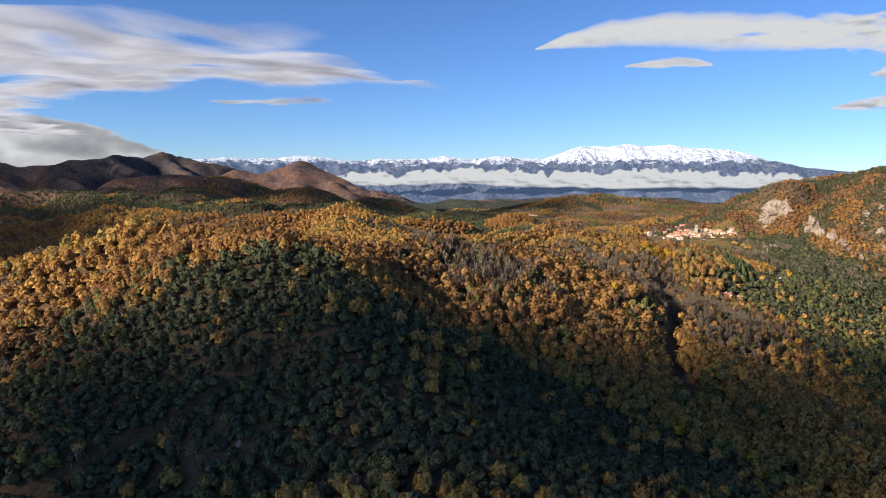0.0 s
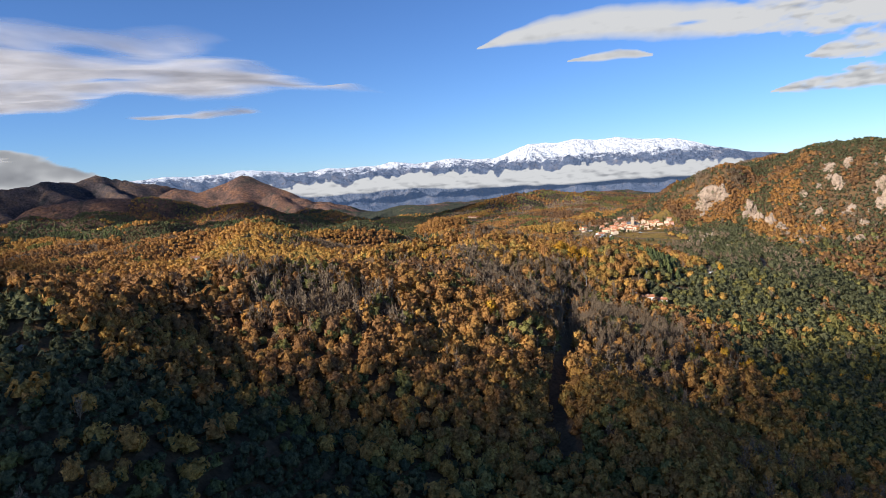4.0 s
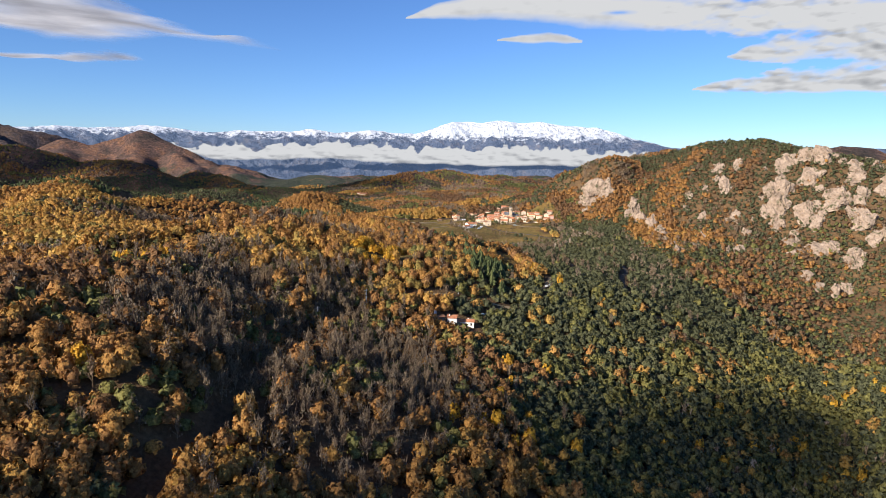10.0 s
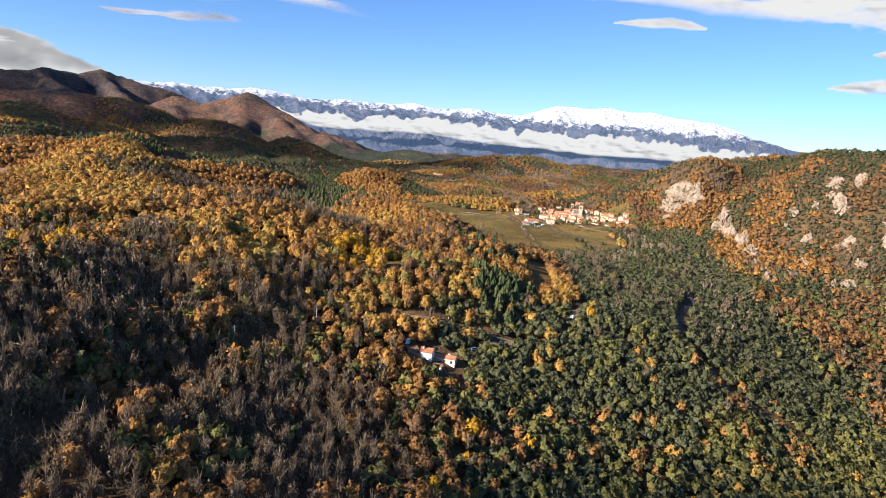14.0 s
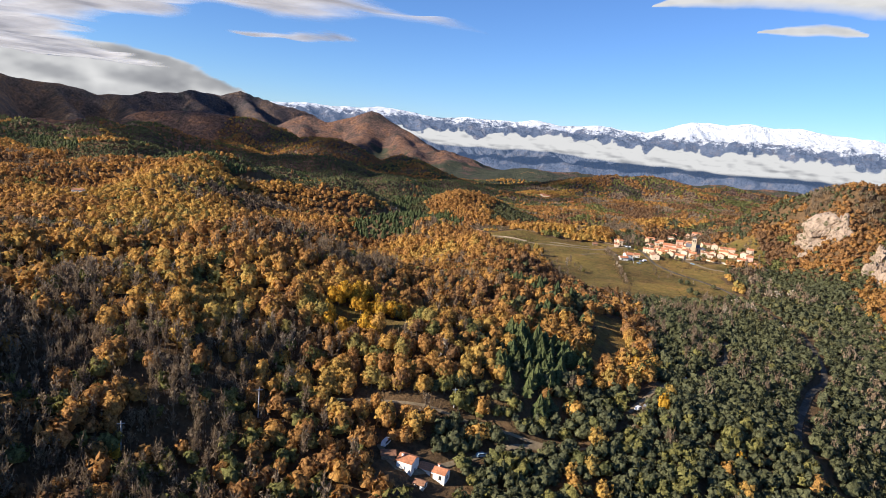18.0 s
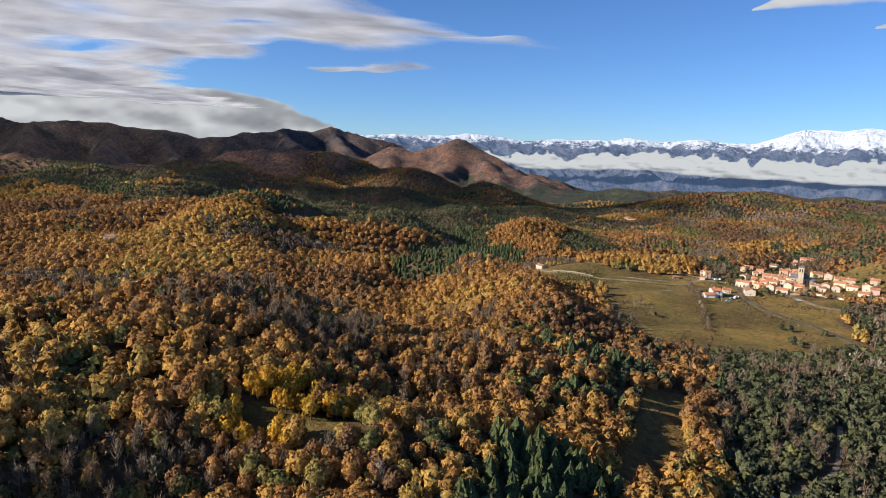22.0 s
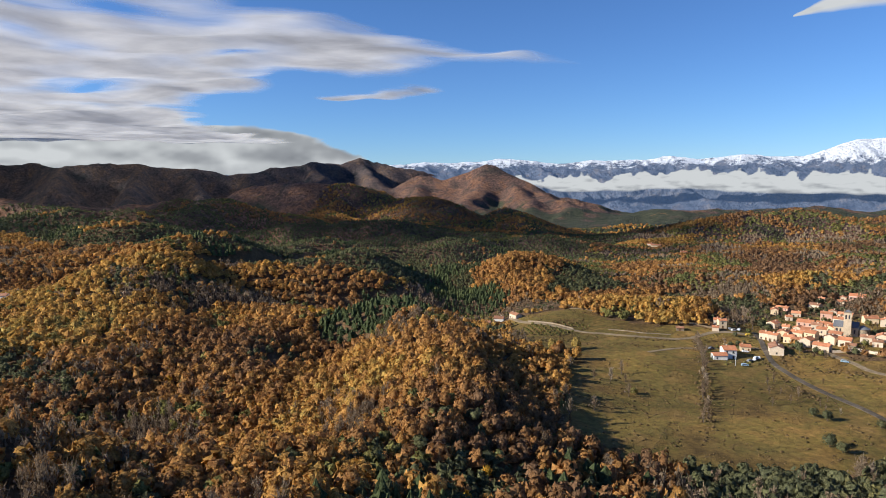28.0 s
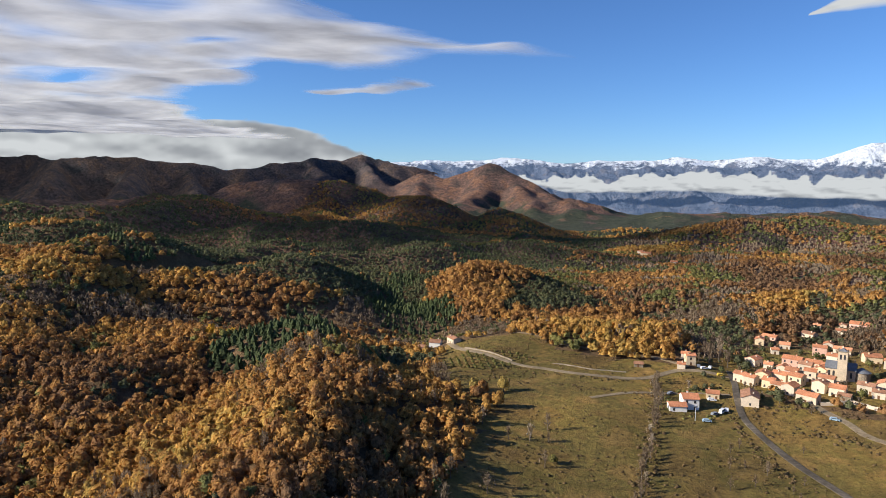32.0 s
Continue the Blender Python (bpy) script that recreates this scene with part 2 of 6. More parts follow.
RIVER = [(280, 120, -50), (300, 330, -52), (400, 460, -58), (620, 700, -58), (900, 900, -50)]
RIDGES = [  # crest line, half width
    ([(-260, 290, 45), (-160, 340, 82), (-74, 310, 77), (49, 421, 61), (90, 520, 50), (139, 636, 50), (200, 690, 38), (278, 730, 29), (330, 745, 18)], 92),
    ([(-80, 300, 75), (-15, 242, 50), (-5, 175, 36)], 80),
    ([(40, 600, 54), (100, 658, 51), (150, 705, 37), (190, 730, 27)], 50),
    ([(170, 613, 38), (227, 612, 35), (264, 628, 32), (300, 640, 21), (350, 640, 11)], 48),
    ([(-60, 985, 20), (-6, 1002, 22), (60, 1006, 30), (130, 1010, 42), (198, 940, 31), (238, 830, 31)], 44),
    ([(-320, 1100, 42), (-165, 1140, 66), (-160, 1040, 58), (-105, 1045, 54), (-28, 1176, 32)], 110),
    ([(126, 1288, 38), (168, 1308, 28)], 62),
    ([(240, 1128, 17), (318, 1124, 22)], 36),
    ([(-330, 1500, 52), (-200, 1640, 40)], 130),
    ([(230, 1860, 22), (350, 1930, 60), (470, 1975, 66), (600, 2040, 46), (760, 2080, 24)], 235),
    # the brown peak and its spurs
    ([(-1256, 3993, 150), (-1093, 4012, 150), (-875, 4046, 218), (-729, 4043, 160), (-544, 3993, 62), (-366, 3985, 14), (-132, 3927, -58)], 250),
    ([(-861, 4008, 150), (-831, 3688, 44), (-810, 3426, -16), (-734, 3187, -70)], 170),
    ([(-714, 3995, 130), (-556, 3730, 32), (-422, 3456, -39)], 150),
    ([(-531, 3945, 67), (-326, 3687, -6), (-200, 3458, -66)], 140),
    ([(-1212, 3903, 120), (-1107, 3620, 50), (-950, 3363, -7)], 150),
    # the dark range and its spurs
    ([(-3700, 2700, 245), (-3300, 3200, 262), (-2873, 3041, 215), (-2639, 3332, 238), (-2462, 3520, 195), (-2239, 3726, 190), (-2096, 3885, 222), (-1963, 3982, 255), (-1878, 4159, 244), (-1786, 4275, 318), (-1601, 4378, 232), (-1365, 4548, 161)], 215),
    ([(-1786, 4275, 270), (-1566, 3998, 150), (-1301, 3745, 46), (-1087, 3519, -16)], 160),
    ([(-1934, 3941, 210), (-1728, 3779, 140), (-1466, 3592, 89), (-1194, 3404, 12)], 150),
    ([(-1423, 3077, 63), (-1281, 3176, 93), (-1077, 3125, 37), (-879, 3007, -38)], 105),
    ([(-2239, 3706, 186), (-1937, 3437, 104), (-1644, 3160, 40)], 110),
    ([(-2462, 3500, 192), (-2163, 3233, 103), (-1867, 2963, 41)], 110),
    ([(-2639, 3312, 231), (-2358, 3026, 129), (-2101, 2711, 52)], 115),
    ([(-2873, 3021, 215), (-2498, 2686, 101)], 120),
    # the dark green hills between
    ([(-1099, 1721, 66), (-987, 1782, 64), (-869, 1840, 70), (-744, 1891, 38), (-644, 1911, 22)], 105),
    ([(-1067, 2469, 46), (-918, 2516, 48), (-766, 2554, 22), (-622, 2521, -30)], 120),
    ([(-342, 1990, -2), (-282, 1998, 4), (-218, 1994, -16)], 70),
    ([(40, 860, 12), (110, 885, 10)], 42),
    ([(60, 3050, -30), (350, 2900, -12), (650, 3050, -8), (900, 2900, -20)], 150),
    ([(-60, 2600, -34), (200, 2680, -24), (330, 2560, -28)], 110),
    ([(500, 2480, 4), (800, 2600, 14), (1050, 2520, 0)], 130),
    ([(186, 1112, 14), (214, 1102, 12)], 26),
    ([(-1100, 1500, 85), (-494, 1256, 72), (-720, 1760, 78)], 240),
    ([(-1200, 2500, 110), (-860, 2560, 104), (-640, 2480, 62), (-480, 2440, 55)], 170),
    ([(-860, 2560, 80), (-760, 2300, 46), (-700, 2120, 15)], 120),
    ([(-560, 2470, 55), (-430, 2250, 28), (-380, 2080, 5)], 115),
    ([(-300, 2600, 24), (-180, 2350, 22), (-130, 2150, 2)], 120),
    ([(-60, 1560, 26), (-20, 1640, 34), (60, 1700, 22)], 62),
    ([(470, 1330, 30), (525, 1160, 76), (565, 1078, 97), (640, 1110, 92)], 64),
    ([(640, 1200, 88), (690, 1015, 118), (730, 945, 122), (771, 880, 108), (810, 800, 85), (920, 640, 60)], 105),
    ([(805, 1297, 102), (1000, 1320, 112), (1223, 1362, 130)], 230),
    ([(125, 3690, -22), (450, 3850, -12), (800, 4060, -5), (1400, 4000, -10)], 260),
]


CUT = [(113, 290), (119, 332), (125, 356), (137, 385), (157, 466), (173, 515)]          # the narrow ride cut down the slope
KNOLLS = [  # centre, radius, rise
    (-32, 222, 28, 8), (45, 326, 30, 11), (78, 338, 28, 9), (150, 318, 40, 12), (136, 520, 26, -6), (156, 440, 36, 7), (160, 495, 32, 7), (304, 628, 16, -6), (65, 927, 32, 11), (130, 690, 42, 10), (115, 1026, 32, 9), (-185, 1008, 36, -13), (-370, 1205, 90, 14),
]


def height(x, y):
    """Height of the ground in metres."""
    x, y = np.asarray(x, float), np.asarray(y, float)
    d, v = along(x, y, RIVER)
    bank = v + np.maximum(d - 6, 0) * 0.42
    plain = 5 - 75 * smooth(1500, 3200, y) - 25 * smooth(-250, -700, x) * smooth(1200, 200, y)
    k = 9.0
    z = -k * np.log(np.exp(-np.clip(bank, -90, 200) / k) + np.exp(-plain / k))
    base = z
    total = np.exp((z - base) / 7.0)
    for nodes, w in RIDGES:
        d, top = along(x, y, nodes)
        wob = 1 + 0.22 * fbm(x, y, w * 0.9, 3)
        total = total + np.exp(np.clip((top - base) * np.exp(-(d / (w * wob)) ** (1.3 if w > 180 else 1.75)) / 7.0, 0, 60)) - 1
    z = base + 7.0 * np.log(total)
    d, _ = along(x, y, [(172, 330, 0), (160, 420, 0), (182, 560, 0)])
    z = z - 4 * np.exp(-(d / 30) ** 2)
    d, _ = along(x, y, [(-70, 1065, 0), (20, 1075, 0), (60, 1080, 0)])
    z = z - 13 * np.exp(-(d / 30) ** 2)
    for cx, cy, r, rise in KNOLLS:
        z = z + rise * np.exp(-((x - cx) ** 2 + (y - cy) ** 2) / r ** 2)
    d, _ = along(x, y, [(q[0], q[1], 0) for q in CUT])
    z = z - 5.5 * np.exp(-(d / 9) ** 2)
    far = smooth(1100, 3200, np.hypot(x, y - 200))
    rough = smooth(4, 30, np.abs(z - base))
    wild = smooth(840, 960, y) * np.clip(1 - np.exp(-((x - 330) / 150) ** 4 - ((y - 1040) / 170) ** 4) * 1.15, 0, 1)
    u, v = 0.82 * x + 0.57 * y, 0.82 * y - 0.57 * x
    folds = np.maximum(smooth(700, 790, y) * smooth(235, 160, x), wild) * (1 - far)
    z = z + 8 * folds * fbm(u, v * 0.5, 95, 2)
    z = z + 26 * smooth(1160, 1330, y) * smooth(2300, 1900, y) * smooth(110, -20, x) * (0.42 - np.abs(fbm(0.9 * x + 0.4 * y, 0.8 * y - 0.5 * x, 210, 4, 0.5)))
    z = z + 7 * wild * (1 - far) * fbm(x + 60, y + 25, 170, 3)
    z = z + (1.2 + 2.2 * rough) * fbm(x, y, 55, 3) * (1 - far) + far * rough * (13 * fbm(x, y, 520, 4, 0.55) + 25 * (0.33 - np.abs(fbm(x + 90, y, 330, 4, 0.45))) + 13 * (0.3 - np.abs(fbm(x - 40, y + 70, 150, 3, 0.5))))
    return z

# ---- meshes from arrays ----
def array_mesh(name, verts, faces, mat, smooth_faces=False):
    """faces: an (n, 3) or (n, 4) array."""
    me = bpy.data.meshes.new(name)
    n, k = faces.shape
    me.vertices.add(len(verts))
    me.vertices.foreach_set("co", np.asarray(verts, np.float32).ravel())
    me.loops.add(n * k)
    me.loops.foreach_set("vertex_index", faces.astype(np.int32).ravel())
    me.polygons.add(n)
    me.polygons.foreach_set("loop_start", np.arange(0, n * k, k, dtype=np.int32))
    me.polygons.foreach_set("loop_total", np.full(n, k, np.int32))
    me.polygons.foreach_set("use_smooth", np.full(n, smooth_faces))
    me.materials.append(mat)
    me.update(calc_edges=True)
    me.validate()
    return me


def grid_faces(nx, ny):
    i, j = np.meshgrid(np.arange(nx - 1), np.arange(ny - 1), indexing="ij")
    a = (i * ny + j).ravel()
    return np.stack([a, a + ny, a + ny + 1, a + 1], 1)


def inside(x, y, poly):
    """Which points lie in a polygon."""
    x, y = np.asarray(x), np.asarray(y)
    odd = np.zeros(x.shape, bool)
    for (ax, ay), (bx, by) in zip(poly, poly[1:] + poly[:1]):
        odd ^= ((ay > y) != (by > y)) & (x < (bx - ax) * (y - ay) / (by - ay + 1e-9) + ax)
    return odd


def line_distance(x, y, pts):
    return along(np.asarray(x, float), np.asarray(y, float), [(a, b, 0) for a, b in pts])[0]


MEADOW = [(280, 852), (262, 960), (225, 1008), (196, 1050), (183, 1100), (231, 1118), (262, 1092), (300, 1080), (332, 1086), (372, 1052), (402, 1034), (440, 1026), (436, 1000), (424, 972), (427, 930), (414, 894), (392, 870), (354, 852), (302, 843)]
SMALL_FIELD = [(297, 642), (313, 652), (319, 690), (318, 734), (306, 726), (300, 690)]
ROAD_MAIN = [(446, 590), (398, 600), (386, 634), (408, 692), (428, 730), (440, 800), (430, 880), (410, 935), (392, 966), (376, 1001), (369, 1024), (366, 1067), (363, 1090)]
ROAD_WEST = [(363, 1078), (337, 1075), (318, 1056), (285, 1046), (264, 1051), (243, 1058), (202, 1083), (182, 1103)]
ROAD_EAST = [(470, 985), (424, 1002), (413, 1023), (402, 1040), (398, 1062)]
LANE = [(314, 613), (346, 667), (368, 699), (380, 748)]
TRACK = [(190, 546), (207, 563), (248, 575), (282, 580), (306, 590), (322, 618)]
HOUSE_TRACK = [(229, 552), (241, 546), (265, 569), (284, 580)]
HEDGE = [(337, 905), (334, 960), (332, 1019), (326, 1059)]
VILLAGE = [(352, 1062), (335, 1105), (372, 1122), (378, 1165), (400, 1180), (440, 1150), (480, 1110), (482, 1050), (440, 1030), (400, 1046)]


def open_land(x, y):
    """How far a place is grass and not wood, 0 to 1."""
    m = (inside(x, y, MEADOW) | inside(x, y, SMALL_FIELD)).astype(float)
    m = np.maximum(m, inside(x, y, VILLAGE) * 0.7)
    m = np.maximum(m, smooth(24, 16, np.hypot(x - 208, (y - 610) * 2.2)))
    return m


def ground_grid():
    def steps(lo, a, b, hi, fine, n0, n1):
        left = a - fine - (a - lo) * np.linspace(0, 1, n0)[::-1] ** 1.7
        right = b + (hi - b) * np.linspace(0.01, 1, n1) ** 1.7
        return np.unique(np.concatenate([left, np.arange(a, b, fine), right]))
    xs = steps(-5200, -330, 830, 5200, 6.0, 210, 64)
    ys = steps(-1500, 120, 1330, 5000, 6.0, 24, 210)
    return xs, ys


xs, ys = ground_grid()
gx, gy = np.meshgrid(xs, ys, indexing="ij")
gz = height(gx, gy)
m, nt, b = material("ground of meadow and forest floor", 0.95)
p = place(nt)
wood = mixed(nt, "MIX", ramp(nt, noise_tex(nt, p, 0.05, 5, 0.65), [(0.35, (0, 0, 0)), (0.65, (1, 1, 1))]), (0.100, 0.064, 0.036), (0.170, 0.106, 0.054))
wood = mixed(nt, "MULTIPLY", 1.0, wood, ramp(nt, noise_tex(nt, p, 0.6, 4, 0.7), [(0.3, (0.55, 0.55, 0.5)), (0.7, (1.4, 1.35, 1.3))]))
sp = nt.nodes.new("ShaderNodeSeparateXYZ")
nt.links.new(p, sp.inputs[0])
# distant woods, their browns greyed in the colour in place of haze
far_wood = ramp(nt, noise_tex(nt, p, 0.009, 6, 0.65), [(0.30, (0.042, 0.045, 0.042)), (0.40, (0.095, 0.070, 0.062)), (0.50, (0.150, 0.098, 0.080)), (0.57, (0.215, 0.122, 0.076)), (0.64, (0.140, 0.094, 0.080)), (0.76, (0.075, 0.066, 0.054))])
# western range dimmed and blued: cloud shade painted into its colour
shade_to_ruddy = calc(nt, "MULTIPLY", calc(nt, "ADD", sp.outputs["X"], 1600.0), 0.0025, True)
far_wood = mixed(nt, "MULTIPLY", 1.0, far_wood, mixed(nt, "MIX", shade_to_ruddy, (0.66, 0.80, 0.98), (1.06, 0.98, 0.95)))
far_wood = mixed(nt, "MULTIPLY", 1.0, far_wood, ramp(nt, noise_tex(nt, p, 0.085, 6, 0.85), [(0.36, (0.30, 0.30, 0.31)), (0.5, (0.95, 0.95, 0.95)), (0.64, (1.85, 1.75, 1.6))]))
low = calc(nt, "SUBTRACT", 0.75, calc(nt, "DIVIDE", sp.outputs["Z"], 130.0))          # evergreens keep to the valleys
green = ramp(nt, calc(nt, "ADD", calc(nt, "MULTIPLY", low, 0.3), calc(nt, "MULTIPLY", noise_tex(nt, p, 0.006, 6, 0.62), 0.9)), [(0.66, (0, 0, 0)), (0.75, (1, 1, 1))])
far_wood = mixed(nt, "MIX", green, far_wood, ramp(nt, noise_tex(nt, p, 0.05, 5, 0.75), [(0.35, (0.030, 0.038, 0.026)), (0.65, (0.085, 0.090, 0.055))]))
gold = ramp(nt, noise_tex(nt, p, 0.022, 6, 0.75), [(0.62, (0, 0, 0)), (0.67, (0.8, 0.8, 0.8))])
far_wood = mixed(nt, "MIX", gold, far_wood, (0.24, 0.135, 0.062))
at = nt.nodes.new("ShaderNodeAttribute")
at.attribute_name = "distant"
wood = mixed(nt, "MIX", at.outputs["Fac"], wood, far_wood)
grass = ramp(nt, noise_tex(nt, p, 0.035, 6, 0.62), [(0.30, (0.108, 0.068, 0.024)), (0.42, (0.190, 0.125, 0.040)), (0.52, (0.155, 0.120, 0.034)), (0.60, (0.212, 0.138, 0.045)), (0.72, (0.28, 0.180, 0.066))])
grass = mixed(nt, "MULTIPLY", 1.0, grass, ramp(nt, noise_tex(nt, p, 0.30, 6, 0.8), [(0.32, (0.50, 0.48, 0.42)), (0.68, (1.4, 1.38, 1.3))]))
grass = mixed(nt, "MULTIPLY", 1.0, grass, ramp(nt, noise_tex(nt, p, 0.014, 4, 0.55), [(0.38, (0.72, 0.74, 0.70)), (0.50, (1.0, 1.0, 1.0)), (0.62, (1.38, 1.30, 1.22))]))
at2 = nt.nodes.new("ShaderNodeAttribute")
at2.attribute_name = "grassy"
edge = calc(nt, "ADD", at2.outputs["Fac"], calc(nt, "MULTIPLY", calc(nt, "SUBTRACT", noise_tex(nt, p, 0.12, 4), 0.5), 0.7))
edge = ramp(nt, edge, [(0.35, (0, 0, 0)), (0.6, (1, 1, 1))])
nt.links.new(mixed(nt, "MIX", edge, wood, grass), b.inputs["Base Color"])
fine, crowns = noise_tex(nt, p, 0.30, 6, 0.75), noise_tex(nt, p, 0.055, 6, 0.8)
rise = calc(nt, "ADD", calc(nt, "MULTIPLY", fine, 1.6), calc(nt, "MULTIPLY", calc(nt, "MULTIPLY", crowns, 16.0), at.outputs["Fac"]))
bump(nt, b, rise, 1.0, 1.0)
GROUND = m
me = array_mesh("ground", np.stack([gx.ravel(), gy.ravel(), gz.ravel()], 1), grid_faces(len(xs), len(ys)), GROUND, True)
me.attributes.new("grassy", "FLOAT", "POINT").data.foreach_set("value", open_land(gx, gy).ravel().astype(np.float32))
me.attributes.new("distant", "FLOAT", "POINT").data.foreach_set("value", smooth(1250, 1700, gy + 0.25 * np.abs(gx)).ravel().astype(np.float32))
ground = tagged(new("ground", me), "hilly ground of dry meadow grass and leaf-strewn forest floor", "ground", kind="structure")

# ---- the snowy range and the sea of cloud far behind ----
CX, CY = 180.0, 200.0
CREST = [(-75, 1.2), (-60, 1.3), (-40, 1.5), (-30, 1.5), (-24, 1.55), (-21, 1.75), (-19, 1.66), (-17, 1.75), (-15.2, 2.0), (-13, 1.8), (-10.6, 1.5), (-7, 1.7), (-4, 1.75), (-2.4, 1.98), (0, 1.75), (3, 1.85), (6.7, 1.72), (8.5, 2.2), (10, 2.72), (11.2, 2.85), (12.5, 2.6), (14.1, 2.92), (15.6, 2.74), (17.4, 2.82), (19.5, 2.5), (22.2, 2.35), (24.5, 1.7), (27.6, 0.85), (31, 0.55), (36, 0.8), (50, 0.9)]
ang = np.arange(-75, 50, 0.11)
rows = 46
crest = np.interp(ang, [a for a, _ in CREST], [e for _, e in CREST])
crest = crest + 0.055 * fbm(ang * 10 + 500, ang * 0, 16, 5, 0.55)
vs = []
for k in range(rows):
    s = k / (rows - 1)
    r = 4180 + 640 * s
    rib = fbm(ang * 62 + 200 * s, r + 0 * ang + 30 * np.sin(ang), 130, 5, 0.58)
    e = -2.7 + (crest + 2.7) * s ** 0.8 + 0.55 * rib * (0.05 + np.sin(np.pi * min(s, 0.98)))
    a = np.radians(ang)
    vs.append(np.stack([CX + r * np.sin(a), CY + r * np.cos(a), 105 + 4700 * np.tan(np.radians(e)) * (r / 4700)], 1))
vs = np.stack(vs, 1).reshape(-1, 3)
m, nt, b = material("snow over rock with blue haze painted in", 0.9)
p = place(nt)
sep = nt.nodes.new("ShaderNodeSeparateXYZ")
nt.links.new(p, sep.inputs[0])
nrm = nt.nodes.new("ShaderNodeSeparateXYZ")
nt.links.new(nt.nodes.new("ShaderNodeNewGeometry").outputs["Normal"], nrm.inputs[0])
line = calc(nt, "ADD", sep.outputs["Z"], calc(nt, "MULTIPLY", calc(nt, "SUBTRACT", noise_tex(nt, p, 0.016, 7, 0.72), 0.5), 260))
white = ramp(nt, calc(nt, "DIVIDE", line, 400.0), [(0.52, (0, 0, 0)), (0.60, (1, 1, 1))])
# rock colours blued as if seen through haze
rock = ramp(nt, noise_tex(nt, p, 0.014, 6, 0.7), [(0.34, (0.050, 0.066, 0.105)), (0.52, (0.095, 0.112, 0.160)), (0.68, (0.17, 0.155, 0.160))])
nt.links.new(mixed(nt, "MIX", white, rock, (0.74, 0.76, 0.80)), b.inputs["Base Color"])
# a faint blue glow of its own stands in for haze
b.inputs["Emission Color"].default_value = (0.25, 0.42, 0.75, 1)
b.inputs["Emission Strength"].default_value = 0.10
bump(nt, b, noise_tex(nt, p, 0.011, 7, 0.68), 1.0, 85)
tagged(new("backdrop_snowy_mountains", array_mesh("backdrop_snowy_mountains", vs, grid_faces(len(ang), rows), m, True)), "far mountain range under fresh white snow, haze-blue below the snow line", "mountain range", kind="structure")

def ico(sub):
    bm = bmesh.new()
    bmesh.ops.create_icosphere(bm, subdivisions=sub, radius=1.0)
    v = np.array([x.co[:] for x in bm.verts])
    f = np.array([[x.index for x in g.verts] for g in bm.faces])
    bm.free()
    return v, f


def cloud_sheet_material(name, low, high):
    m, nt, b = material(name, 1.0)
    out = nt.nodes["Material Output"]
    p = place(nt)
    a = nt.nodes.new("ShaderNodeAttribute")
    a.attribute_name = "cloudiness"
    n = noise_tex(nt, p, 0.003, 4, 0.5)
    dens = calc(nt, "ADD", a.outputs["Fac"], calc(nt, "MULTIPLY", calc(nt, "SUBTRACT", n, 0.5), 0.45))
    alpha = ramp(nt, dens, [(0.06, (0, 0, 0)), (0.30, (0.35, 0.35, 0.35)), (0.60, (0.82, 0.82, 0.82)), (0.9, (0.99, 0.99, 0.99))])
    puff = noise_tex(nt, p, 0.0046, 6, 0.55)
    # thick parts tinted greyer, the shade of their undersides painted into the colour
    tint = ramp(nt, calc(nt, "ADD", calc(nt, "MULTIPLY", dens, 0.55), calc(nt, "MULTIPLY", calc(nt, "SUBTRACT", puff, 0.5), 1.5)), [(0.1, high), (0.75, low)])
    clear = nt.nodes.new("ShaderNodeBsdfTransparent")
    mix = nt.nodes.new("ShaderNodeMixShader")
    thin, thick = nt.nodes.new("ShaderNodeBsdfTranslucent"), nt.nodes.new("ShaderNodeBsdfDiffuse")
    body = nt.nodes.new("ShaderNodeMixShader")
    body.inputs[0].default_value = 0.35
    nt.links.new(tint, thin.inputs["Color"])
    nt.links.new(tint, thick.inputs["Color"])
    nt.links.new(thin.outputs[0], body.inputs[1])
    nt.links.new(thick.outputs[0], body.inputs[2])
    nt.links.new(alpha, mix.inputs[0])
    nt.links.new(clear.outputs[0], mix.inputs[1])
    nt.links.new(body.outputs[0], mix.inputs[2])
    nt.links.new(mix.outputs[0], out.inputs["Surface"])
    return m


def cloud_mesh(name, verts, dens, nx, ny, mat, label, more={}):
    """A sheet that keeps only the faces where there is cloud."""
    f = grid_faces(nx, ny)
    f = f[dens[f].max(1) > 0.02]
    used, inv = np.unique(f, return_inverse=True)
    me = array_mesh(name, verts[used], inv.reshape(-1, 4), mat, True)
    me.attributes.new("cloudiness", "FLOAT", "POINT").data.foreach_set("value", dens[used].astype(np.float32))
    for key, values in more.items():
        me.attributes.new(key, "FLOAT", "POINT").data.foreach_set("value", values[used].astype(np.float32))
    return tagged(new(name, me), label, "cloud", kind="structure")


